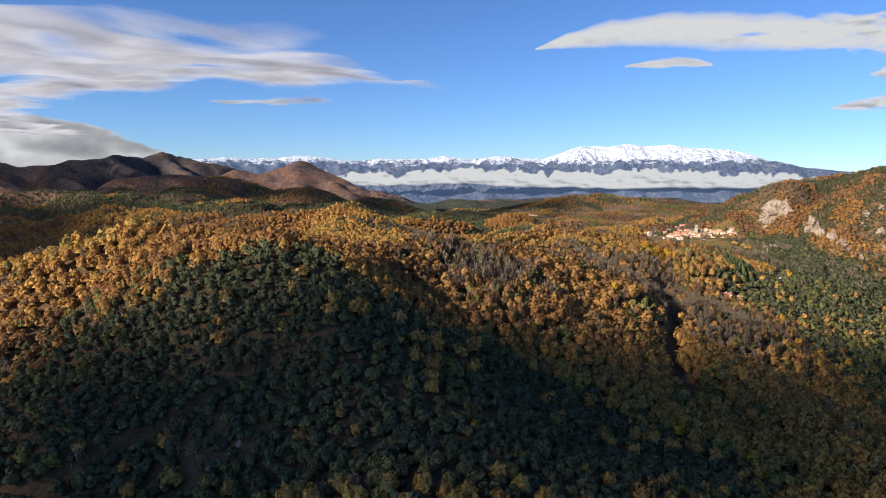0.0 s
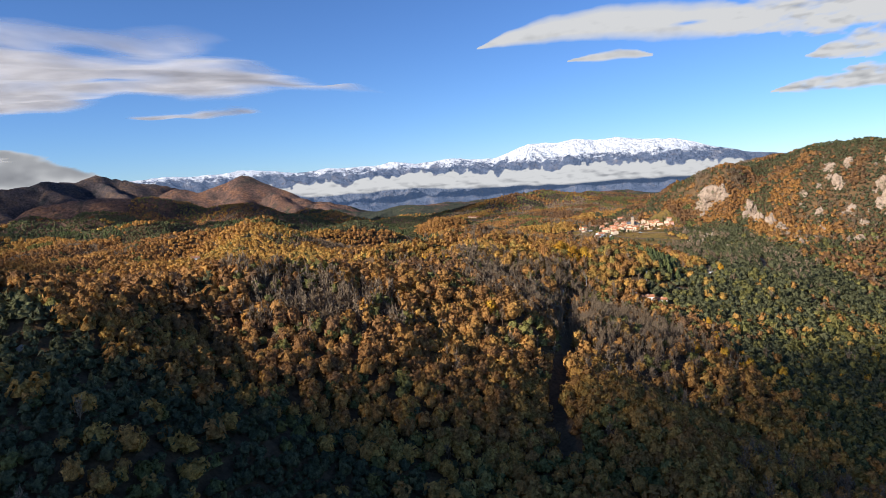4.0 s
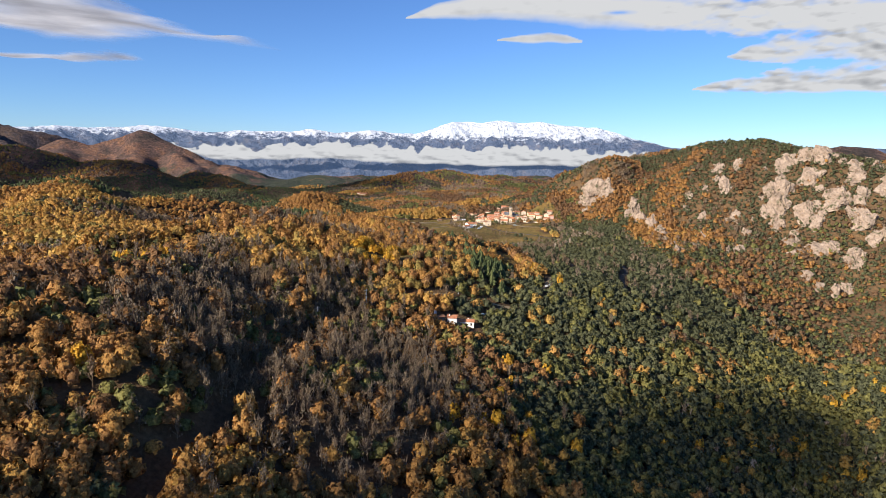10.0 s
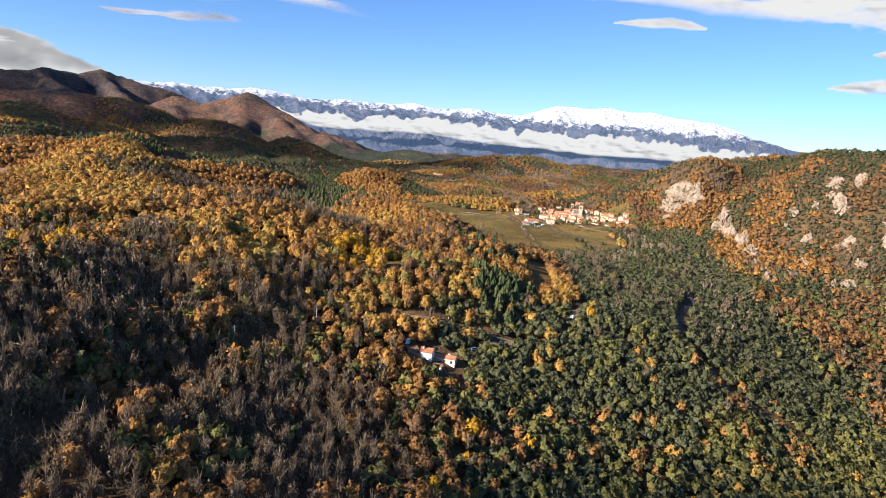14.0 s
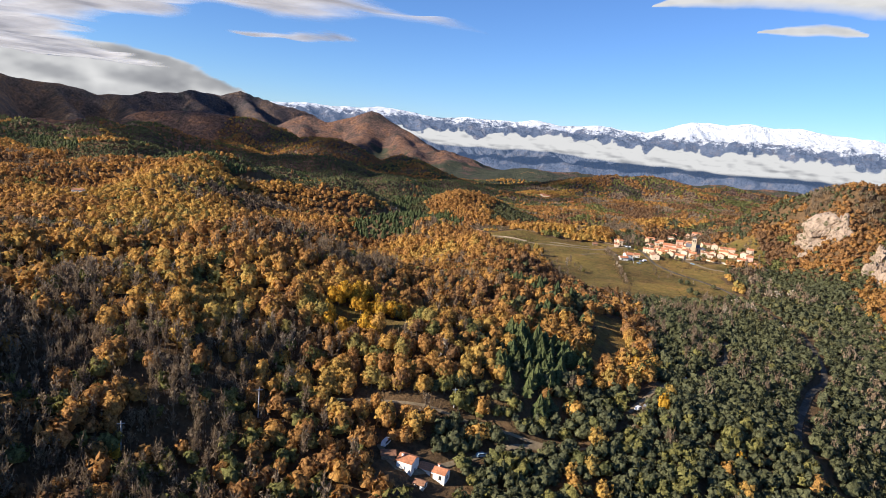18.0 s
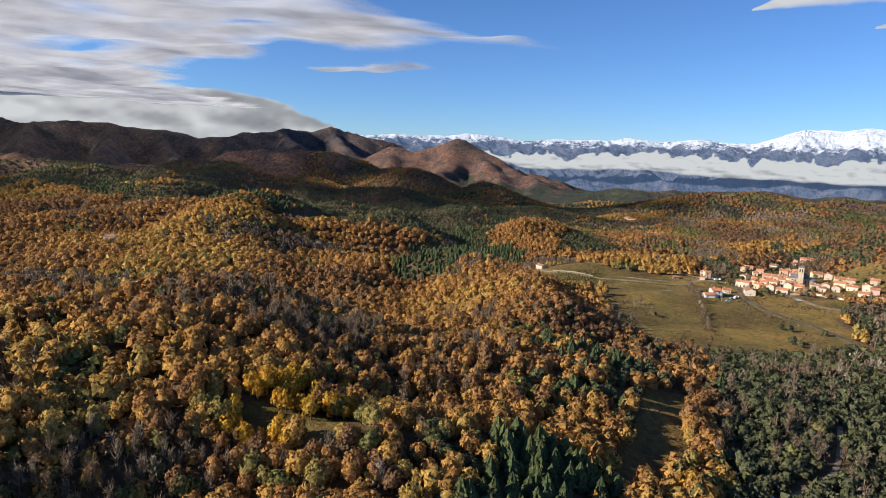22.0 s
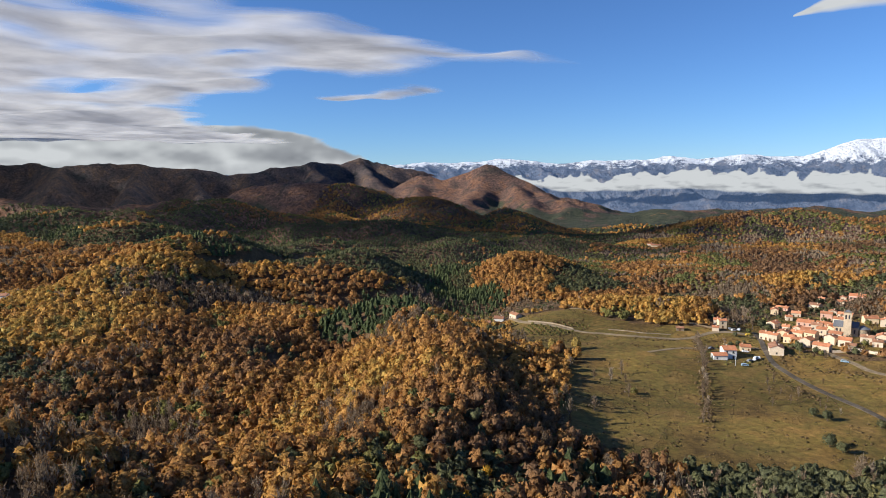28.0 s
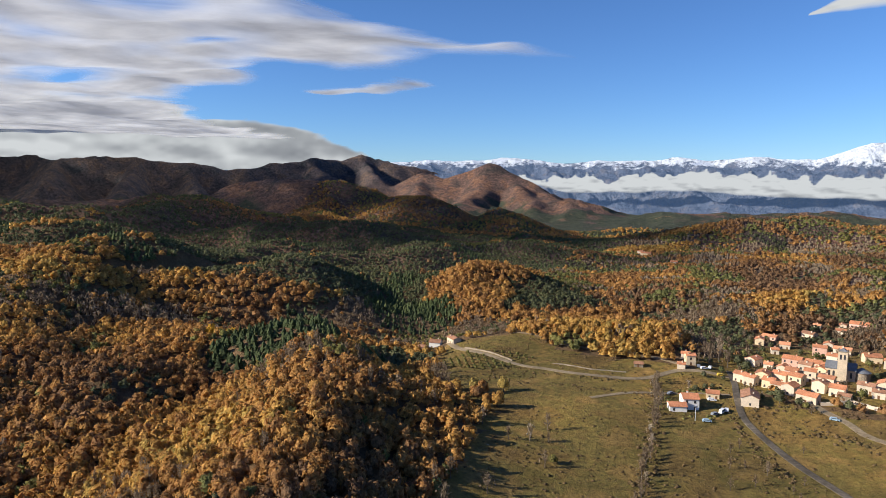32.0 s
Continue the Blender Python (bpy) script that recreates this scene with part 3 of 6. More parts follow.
# high lens clouds, far off: (bearing, height) of a centre line in degrees, and half thickness
LENS = [
    [(6.6, 11.1, 0.05), (9, 11.6, 0.45), (13, 12.2, 0.85), (18, 12.2, 1.15), (23, 11.7, 1.25), (28, 11.2, 1.1), (34, 10.7, 1.3), (42, 10.0, 1.7), (50, 9.6, 2.0)],
    [(14.3, 9.35, 0.03), (16, 9.5, 0.22), (18.5, 9.65, 0.36), (20, 9.5, 0.3), (21.3, 9.3, 0.05)],
    [(30.2, 5.4, 0.03), (32, 5.6, 0.4), (36, 5.7, 0.75), (42, 6.0, 1.1), (50, 6.2, 1.3)],
    [(32.4, 7.7, 0.03), (34.5, 8.0, 0.55), (38, 8.2, 0.9), (44, 8.4, 1.2), (50, 8.4, 1.3)],
]
la, le = np.arange(-37, 50, 0.14), np.arange(1.2, 15, 0.11)
A, E = np.meshgrid(la, le, indexing="ij")
dens = np.zeros(A.shape)
for line in LENS:
    c = np.interp(A, [q[0] for q in line], [q[1] for q in line])
    h = np.interp(A, [q[0] for q in line], [q[2] for q in line], left=0, right=0)
    d = np.abs(E - c - 0.10 * fbm(A * 10, E * 25, 30, 3)) / np.maximum(h, 1e-3)
    dens = np.maximum(dens, np.where(h > 0.02, np.clip(1.35 - d, 0, 1), 0))
dens = dens - 0.9 * np.exp(-((A - 24.2) / 1.5) ** 2 - ((E - 11.4) / 0.22) ** 2)
rag = smooth(24, 33, A)
dens = np.clip(dens + (0.05 + 0.42 * rag) * fbm(A * 10, E * 34, 20, 4, 0.55) * (dens > 0), 0, 1)
# brighter tops and greyer undersides painted on the lens clouds
light = 1.0 - 0.22 * np.clip(dens, 0, 1) * (0.55 - 0.45 * np.tanh(3 * (E - np.interp(A, [6, 13, 23, 34, 50], [11.1, 12.0, 11.4, 8.6, 7.6])))) + (0.10 + 0.30 * rag) * (fbm(A * 10, E * 30, 24, 4) - fbm(A * 10 + 4, E * 30 + 7, 24, 4))
R, A = 4640, A - 0.7
lens = np.stack([CX + R * np.sin(np.radians(A)), CY + R * np.cos(np.radians(A)), 108 + R * np.tan(np.radians(E))], -1).reshape(-1, 3)
LENS_DENS, LENS_LIGHT = dens.ravel(), np.clip(light, 0.3, 1.1).ravel()

# the grey deck of cloud over the dark ridge, far off, its light and shade painted on
ca, ce = np.arange(-84, -3, 0.2), np.arange(0.6, 20, 0.11)
A, E = np.meshgrid(ca, ce, indexing="ij")
warp = 0.55 * fbm(A * 10, E * 26, 32, 4, 0.55)
Ew = E + warp


def band(low, high, soft):
    lo = np.interp(A, [q[0] for q in low], [q[1] for q in low])
    hi = np.interp(A, [q[0] for q in high], [q[1] for q in high])
    return np.clip(np.minimum((Ew - lo) / soft, (hi - Ew) / soft), 0, 1)


bank = band([(-84, -2), (-3, -2)], [(-84, 7), (-51, 6.6), (-40, 5.5), (-33, 4.4), (-28, 3.3), (-25.6, 2.3), (-24.6, 0.2), (-3, -3)], 0.5)
dens = bank
lump = fbm(A * 10 + 40, E * 22, 48, 4, 0.5)
lift = fbm(A * 10 + 46, E * 22 + 12, 48, 4, 0.5)
# a shaded underside and sunlit lumps, painted as values per vertex
under = np.exp(-((E - np.interp(A, [-60, -40, -27], [5.6, 4.6, 3.0])) / 0.55) ** 2) * bank
light = np.clip(0.70 + 0.34 * (lump - lift) + 0.08 * lump - 0.26 * under + 0.12 * (1 - np.clip(dens, 0, 1)), 0, 1)
deck_m, nt, b = material("self-lit cloud with painted shading", 1.0)
p = place(nt)
shade = nt.nodes.new("ShaderNodeAttribute")
shade.attribute_name = "painted_light"
full = nt.nodes.new("ShaderNodeAttribute")
full.attribute_name = "cloudiness"
tone = ramp(nt, calc(nt, "ADD", shade.outputs["Fac"], calc(nt, "MULTIPLY", calc(nt, "SUBTRACT", noise_tex(nt, p, 0.009, 5, 0.55), 0.5), 0.16)), [(0.1, (0.26, 0.27, 0.30)), (0.5, (0.52, 0.53, 0.55)), (0.9, (0.92, 0.92, 0.92))])
alpha = ramp(nt, calc(nt, "ADD", full.outputs["Fac"], calc(nt, "MULTIPLY", calc(nt, "SUBTRACT", noise_tex(nt, p, 0.005, 5, 0.55), 0.5), 0.4)), [(0.06, (0, 0, 0)), (0.4, (0.7, 0.7, 0.7)), (0.75, (1, 1, 1))])
# backdrop clouds glow by themselves, no sunlight makes their brightness
glow = nd(nt, "ShaderNodeEmission", Strength=0.46)
nt.links.new(tone, glow.inputs["Color"])
mix = nt.nodes.new("ShaderNodeMixShader")
nt.links.new(alpha, mix.inputs[0])
nt.links.new(nt.nodes.new("ShaderNodeBsdfTransparent").outputs[0], mix.inputs[1])
nt.links.new(glow.outputs[0], mix.inputs[2])
nt.links.new(mix.outputs[0], nt.nodes["Material Output"].inputs["Surface"])
R = 4650
v = np.stack([CX + R * np.sin(np.radians(A)), CY + R * np.cos(np.radians(A)), 108 + R * np.tan(np.radians(E))], -1).reshape(-1, 3)
ob = cloud_mesh("backdrop_cloud_deck", v, dens.ravel(), len(ca), len(ce), deck_m, "broad grey-white cloud deck resting on the dark ridge", {"painted_light": light.ravel()})

cloud_mesh("backdrop_lens_clouds", lens, LENS_DENS, len(la), len(le), deck_m, "smooth white lens-shaped clouds high in a blue sky", {"painted_light": LENS_LIGHT})

# the white bank of valley cloud below the snow
ca, ce = np.arange(-15, 32, 0.12), np.arange(-1.5, 1.6, 0.05)
A, E = np.meshgrid(ca, ce, indexing="ij")
top = np.interp(A, [-15, -13.4, -11, -6, 0, 6, 12, 20, 26, 30, 32], [-0.6, 0.5, 0.60, 0.55, 0.85, 0.66, 0.72, 0.56, 0.44, 0.2, -0.4]) + 0.42 * (0.5 - np.abs(fbm(A * 10, 0 * E, 17, 4, 0.6))) + 0.2 * fbm(A * 10 + 5, E * 30, 15, 3, 0.55)
foot = np.interp(A, [-15, -10, -4, 4, 14, 24, 32], [0.0, -0.5, -0.80, -0.92, -0.98, -0.95, -0.5]) + 0.28 * fbm(A * 10 + 300, E * 10, 40, 3)
puff = fbm(A * 10 + 90, E * 34, 14, 4, 0.55)
dens = np.clip(np.minimum((top - E) / 0.12, (E - foot) / 0.28), 0, 1)
# bank painted brighter towards its top, as if sunlit
light = np.clip(0.95 + 0.36 * np.clip((E - foot) / np.maximum(top - foot, 0.1), 0, 1) - 0.2 + 0.3 * (puff - fbm(A * 10 + 93, E * 34 + 5, 14, 4, 0.55)), 0, 1.1)
R = 4260
v = np.stack([CX + R * np.sin(np.radians(A)), CY + R * np.cos(np.radians(A)), 105 + R * np.tan(np.radians(E))], -1).reshape(-1, 3)
cloud_mesh("backdrop_cloud_bank", v, dens.ravel(), len(ca), len(ce), deck_m, "long white bank of valley cloud below the snowy range", {"painted_light": light.ravel()})

# the low cloud layer, its base at the height of the dark range's crest, which shades the hills below it
DECK = [(-1000, 960), (-430, 1070), (-215, 1200), (-120, 1580), (-70, 1800), (0, 2085), (-70, 2095), (-260, 2010), (-500, 2120), (-680, 2045), (-980, 2230), (-1210, 2300), (-1450, 2480), (-1700, 2950), (-1950, 3600), (-2150, 4500), (-4500, 4500), (-4500, 1300)]
SHADE_PATCHES = [  # unseen patches added to shade the slopes: centre, half sizes, turn in degrees, strength
    (-1025, 1090, 200, 270, 20, 0.55), (-1450, 610, 500, 500, 0, 0.9), (-1195, 60, 380, 380, 0, 1.0), (-712, -228, 345, 165, 14, 0.86), (-460, -53, 215, 85, 34, 0.54),
]
lx, ly = np.arange(-4500, 260, 22.0), np.arange(-700, 4560, 22.0)
X, Y = np.meshgrid(lx, ly, indexing="ij")
edge_d = line_distance(X, Y, DECK + DECK[:1]) * np.where(inside(X, Y, DECK), 1, -1)
cover = 0.95 * smooth(-90, 250, edge_d) * (1 - 0.35 * smooth(3000, 4300, Y))
cover = cover * (1 - 0.75 * np.exp(-((X + 615) / 130) ** 2 - ((Y - 1715) / 60) ** 2))
cover = cover * (1 - 0.40 * np.exp(-(line_distance(X, Y, [(-460, 1330), (-560, 1700), (-760, 2050)]) / 90) ** 2))
cover = cover * (1 - 0.42 * np.exp(-((X + 160) / 340) ** 2 - ((Y - 1700) / 420) ** 2))
# thinned in these spots so that less shade reaches the hills
cover = cover * (1 - 0.62 * np.exp(-((X + 500) / 210) ** 2 - ((Y - 1240) / 250) ** 2))
cover = cover * (1 - 0.42 * np.exp(-((X + 1230) / 210) ** 2 - ((Y - 1880) / 150) ** 2)) * (1 - 0.40 * np.exp(-((X + 800) / 170) ** 2 - ((Y - 1430) / 210) ** 2))
cover = np.maximum(cover, 0.55 * np.exp(-(line_distance(X, Y, [(-760, 2330), (-600, 2350), (-420, 2260)]) / 42) ** 2))
for cx, cy, rx, ry, turn, k in SHADE_PATCHES:
    c, s = np.cos(np.radians(turn)), np.sin(np.radians(turn))
    u, v = ((X - cx) * c + (Y - cy) * s) / rx, ((Y - cy) * c - (X - cx) * s) / ry
    cover = np.maximum(cover, k * np.clip(1.15 - np.sqrt(u * u + v * v), 0, 1))
LOW_CLOUD = cloud_sheet_material("low cloud with painted grey shade", (0.50, 0.50, 0.51), (0.97, 0.96, 0.94))
body = np.clip(1.5 * cover + 0.46 * fbm(X, Y, 420, 4, 0.5) + 0.26 * fbm(X + 70, Y, 150, 4, 0.55) - 0.26, 0, 1) * smooth(0.02, 0.30, cover)
zz = 380 + 20 * fbm(X + 300, Y, 400, 4, 0.45)
cloud_mesh("low_cloud_layer", np.stack([X, Y, zz], -1).reshape(-1, 3), body.ravel(), len(lx), len(ly), LOW_CLOUD, "ragged grey-white low cloud drifting over the dark hills")

# ---- crags ----
def rock_material():
    m, nt, b = material("pale limestone", 0.95)
    p = place(nt)
    c = ramp(nt, noise_tex(nt, p, 0.09, 6, 0.7), [(0.30, (0.17, 0.124, 0.090)), (0.45, (0.31, 0.230, 0.168)), (0.60, (0.40, 0.303, 0.226)), (0.75, (0.24, 0.180, 0.135))])
    c = mixed(nt, "MULTIPLY", 1.0, c, ramp(nt, noise_tex(nt, p, 0.5, 5, 0.75), [(0.34, (0.58, 0.56, 0.54)), (0.48, (1, 1, 1)), (0.7, (1.15, 1.15, 1.15))]))
    green = ramp(nt, noise_tex(nt, p, 0.16, 5, 0.7), [(0.57, (0, 0, 0)), (0.62, (1, 1, 1))])          # scrub rooted on the ledges
    c = mixed(nt, "MIX", green, c, (0.085, 0.082, 0.040))
    nt.links.new(c, b.inputs["Base Color"])
    bump(nt, b, noise_tex(nt, p, 0.16, 5, 0.6), 1.0, 3.0)
    return m


ROCK = rock_material()


def crag(x, y, wide, deep, high, seed, label="bare weathered pale limestone crag on the scrubby hillside"):
    """A rock mass, its foot in the ground, with steep faces and clefts."""
    v, f = ico(5 if wide > 24 else 4 if wide > 8 else 3)
    px, py, pz = v[:, 0] * 10 + seed * 31, v[:, 1] * 10 + seed * 17, v[:, 2] * 10
    n1 = fbm(px, py + pz * 0.9, 9, 4, 0.55)
    lean = px * 0.8 + pz * 0.6 + 1.6 * n1
    slab = fbm(np.floor(lean / 1.7) * 7.3 + seed, py * 0.35 + pz * 0.2, 5, 2)          # leaning slabs
    cleft = np.abs(fbm(px * 1.6 - 40, py * 0.9 + pz * 0.5, 6, 3, 0.6))
    crumb = fbm(px * 3 + 9, py * 3 - pz * 2, 4, 3, 0.6)
    r = np.random.default_rng(seed)
    n = r.normal(size=(16, 3)) * np.array([1.0, 1.0, 0.7])
    n /= np.linalg.norm(n, axis=1)[:, None]
    face = np.min(r.uniform(0.62, 0.95, 16) / np.maximum(v @ n.T, 0.05), axis=1)          # broken planes
    w = v * (np.minimum(face, 1.2) * (1.0 + 0.16 * n1 + 0.15 * slab - 0.20 * np.exp(-(cleft / 0.08) ** 2) + 0.03 * crumb))[:, None]
    w[:, 2] = np.where(w[:, 2] > 0, w[:, 2], w[:, 2] * 0.6)
    w = w * np.array([wide / 2, deep / 2, high]) * 0.9
    a = -0.35 + 0.3 * math.sin(seed)
    c, s = math.cos(a), math.sin(a)
    px, py = w[:, 0] * c - w[:, 1] * s + x, w[:, 0] * s + w[:, 1] * c + y
    pz = height(px, py) * 0.6 + float(height(x, y)) * 0.4 + w[:, 2] - 0.12 * high
    return tagged(new("crag", array_mesh("crag", np.stack([px, py, pz], 1), f, ROCK)), label, "rock", "crags on the hillside")


for x, y, wd, dp, hi, sd in ((529, 1052, 62, 40, 26, 1), (540, 1040, 34, 26, 20, 2), (512, 1046, 22, 18, 10, 3), (549, 982, 22, 20, 17, 4), (551, 962, 18, 20, 13, 5), (553, 932, 22, 22, 13, 6), (546, 896, 26, 18, 9, 7), (552, 912, 14, 14, 8, 8),
          (632, 889, 20, 16, 11, 9), (682, 882, 36, 34, 26, 10), (676, 868, 30, 24, 20, 11), (737, 884, 30, 24, 18, 12), (724, 834, 40, 30, 18, 13), (692, 847, 34, 30, 17, 14), (728, 803, 34, 26, 15, 15), (685, 800, 42, 22, 10, 16),
          (651, 808, 22, 16, 7, 17), (627, 832, 15, 10, 6, 18), (597, 934, 10, 8, 6, 19), (632, 860, 15, 12, 7, 20), (706, 785, 30, 18, 9, 21), (595, 846, 18, 10, 5, 22), (714, 872, 32, 26, 22, 23), (700, 905, 26, 22, 16, 24), (752, 848, 30, 24, 14, 25), (610, 905, 9, 8, 5, 26), (575, 905, 10, 8, 4, 27), (662, 836, 16, 14, 8, 28), (760, 815, 28, 22, 13, 29), (547, 878, 16, 20, 8, 30), (546, 862, 12, 18, 7, 31), (541, 838, 13, 18, 6, 32), (537, 812, 10, 14, 5, 33), (596, 846, 16, 14, 6, 34), (626, 811, 20, 14, 6, 35), (649, 782, 22, 14, 6, 36)):
    crag(x, y, wd * 0.9, dp * 0.9, hi * 0.8, sd)
_r = random.Random(5)
for k in range(60):
    x, y = _r.uniform(560, 800), _r.uniform(760, 960)
    if x + 0.9 * (y - 760) < 640 or float(height(x, y)) < 5:
        continue
    s = _r.uniform(4, 17) * (0.7 if x < 640 else 1.0)
    crag(x, y, s * _r.uniform(0.8, 1.5), s * _r.uniform(1.0, 1.8), s * _r.uniform(0.35, 0.8), 100 + k)
RIBS = [  # lines along which the rock breaks out, and the usual width of it
    ([(560, 1012), (553, 974), (555, 940), (548, 904), (537, 857), (532, 824)], 11), ([(750, 900), (713, 900), (690, 898), (676, 877), (669, 862)], 17), ([(710, 876), (723, 846), (734, 825)], 14), ([(750, 900), (757, 870), (748, 840), (734, 799)], 15),
    ([(700, 852), (698, 829), (677, 838)], 13), ([(716, 818), (734, 799), (719, 784), (697, 777)], 14), ([(690, 797), (666, 805)], 13), ([(619, 845), (594, 842)], 8), ([(651, 767), (687, 763)], 11), ([(790, 880), (775, 840), (762, 800)], 14),
]
seed = 300
for nodes, wide in RIBS:
    for (x0, y0), (x1, y1) in zip(nodes, nodes[1:]):
        n = max(2, int(math.hypot(x1 - x0, y1 - y0) / (0.62 * wide)))
        for k in range(n):
            if _r.random() < 0.12:
                continue
            u, s = (k + 0.5) / n, wide * _r.uniform(0.65, 1.35)
            crag(x0 + (x1 - x0) * u + _r.uniform(-0.4, 0.4) * wide, y0 + (y1 - y0) * u + _r.uniform(-0.4, 0.4) * wide, s * _r.uniform(0.9, 1.4), s * _r.uniform(0.9, 1.5), s * _r.uniform(0.35, 0.6) * (1.7 if wide < 12 else 1.0), seed)
            seed += 1
for q in ((-68, 185, 7, 5, 2.6, 40), (-61, 190, 4, 3, 1.5, 41), (-30, 262, 3, 2.5, 1.2, 42), (-47, 268, 3, 3, 1.4, 43), (-84, 232, 4, 3, 1.4, 44), (384, 484, 9, 5, 1.6, 45), (402, 476, 14, 9, 2.0, 46), (372, 480, 5, 4, 1.4, 47), (412, 486, 6, 4, 1.5, 48)):
    crag(*q, "small grey limestone outcrop showing between the trees")

# ---- buildings ----
PLASTER = plain_material("pale lime plaster", (0.62, 0.52, 0.40), 0.9, 0.10, 1.2, 0.0, 0.16)
CREAM = plain_material("cream plaster", (0.68, 0.54, 0.36), 0.9, 0.10, 1.2, 0.0, 0.12)
PINK = plain_material("pink plaster", (0.60, 0.38, 0.30), 0.9, 0.10, 1.2, 0.0, 0.12)
STONE = plain_material("grey-brown stone masonry", (0.27, 0.215, 0.155), 0.95, 0.35, 1.6, 0.05)
TOWER = plain_material("tan dressed stone", (0.52, 0.41, 0.29), 0.95, 0.15, 1.4, 0.04)
TILES = plain_material("terracotta roof tiles", (0.52, 0.225, 0.120), 0.85, 0.25, 1.5, 0.04, 0.22)
OLD_TILES = plain_material("weathered brown roof tiles", (0.32, 0.165, 0.10), 0.9, 0.3, 1.5, 0.04, 0.15)
SLATE = plain_material("grey slate roof", (0.16, 0.165, 0.18), 0.6, 0.2, 1.5, 0.02)
SHUTTER = plain_material("dark window glass", (0.045, 0.045, 0.05), 0.35, 0.1)
WOOD = plain_material("brown painted wood", (0.16, 0.085, 0.045), 0.7, 0.2, 4.0, 0.0, 0.2)
ASPHALT = plain_material("worn asphalt", (0.105, 0.086, 0.066), 1.0, 0.4, 0.5)
EARTH = plain_material("pale earth track", (0.23, 0.175, 0.11), 0.95, 0.25, 0.7, 0.05)
WHITE = plain_material("white lime wash", (0.78, 0.75, 0.69), 0.85, 0.06, 1.0)


def part(name, bm, mat, parent, label=""):
    me = bpy.data.meshes.new(name)
    bm.to_mesh(me)
    bm.free()
    me.materials.append(mat)
    ob = new(name, me)
    ob.parent = parent
    if label:
        ob["label"] = label
    return ob


def box(bm, x0, y0, z0, x1, y1, z1):
    v = [bm.verts.new(c) for c in ((x0, y0, z0), (x1, y0, z0), (x1, y1, z0), (x0, y1, z0), (x0, y0, z1), (x1, y0, z1), (x1, y1, z1), (x0, y1, z1))]
    for q in ((3, 2, 1, 0), (4, 5, 6, 7), (0, 1, 5, 4), (1, 2, 6, 5), (2, 3, 7, 6), (3, 0, 4, 7)):
        bm.faces.new([v[i] for i in q])
    return v


def prism(bm, outline, y0, y1):
    """Extrudes an (x, z) outline along y."""
    a = [bm.verts.new((x, y0, z)) for x, z in outline]
    b2 = [bm.verts.new((x, y1, z)) for x, z in outline]
    n = len(outline)
    bm.faces.new(a[::-1] if False else a)
    bm.faces.new(b2[::-1])
    for i in range(n):
        bm.faces.new((a[i], b2[i], b2[(i + 1) % n], a[(i + 1) % n]))
    bmesh.ops.recalc_face_normals(bm, faces=bm.faces[:])


def anchor(name, x, y, turn, reach=4.0):
    """An Empty on the lowest ground under a building."""
    g = min(float(height(x + dx, y + dy)) for dx in (-reach, 0, reach) for dy in (-reach, 0, reach))
    ob = new(name)
    ob.matrix_world = pose(x, y, g - 0.2, 0, 0, turn)
    return ob


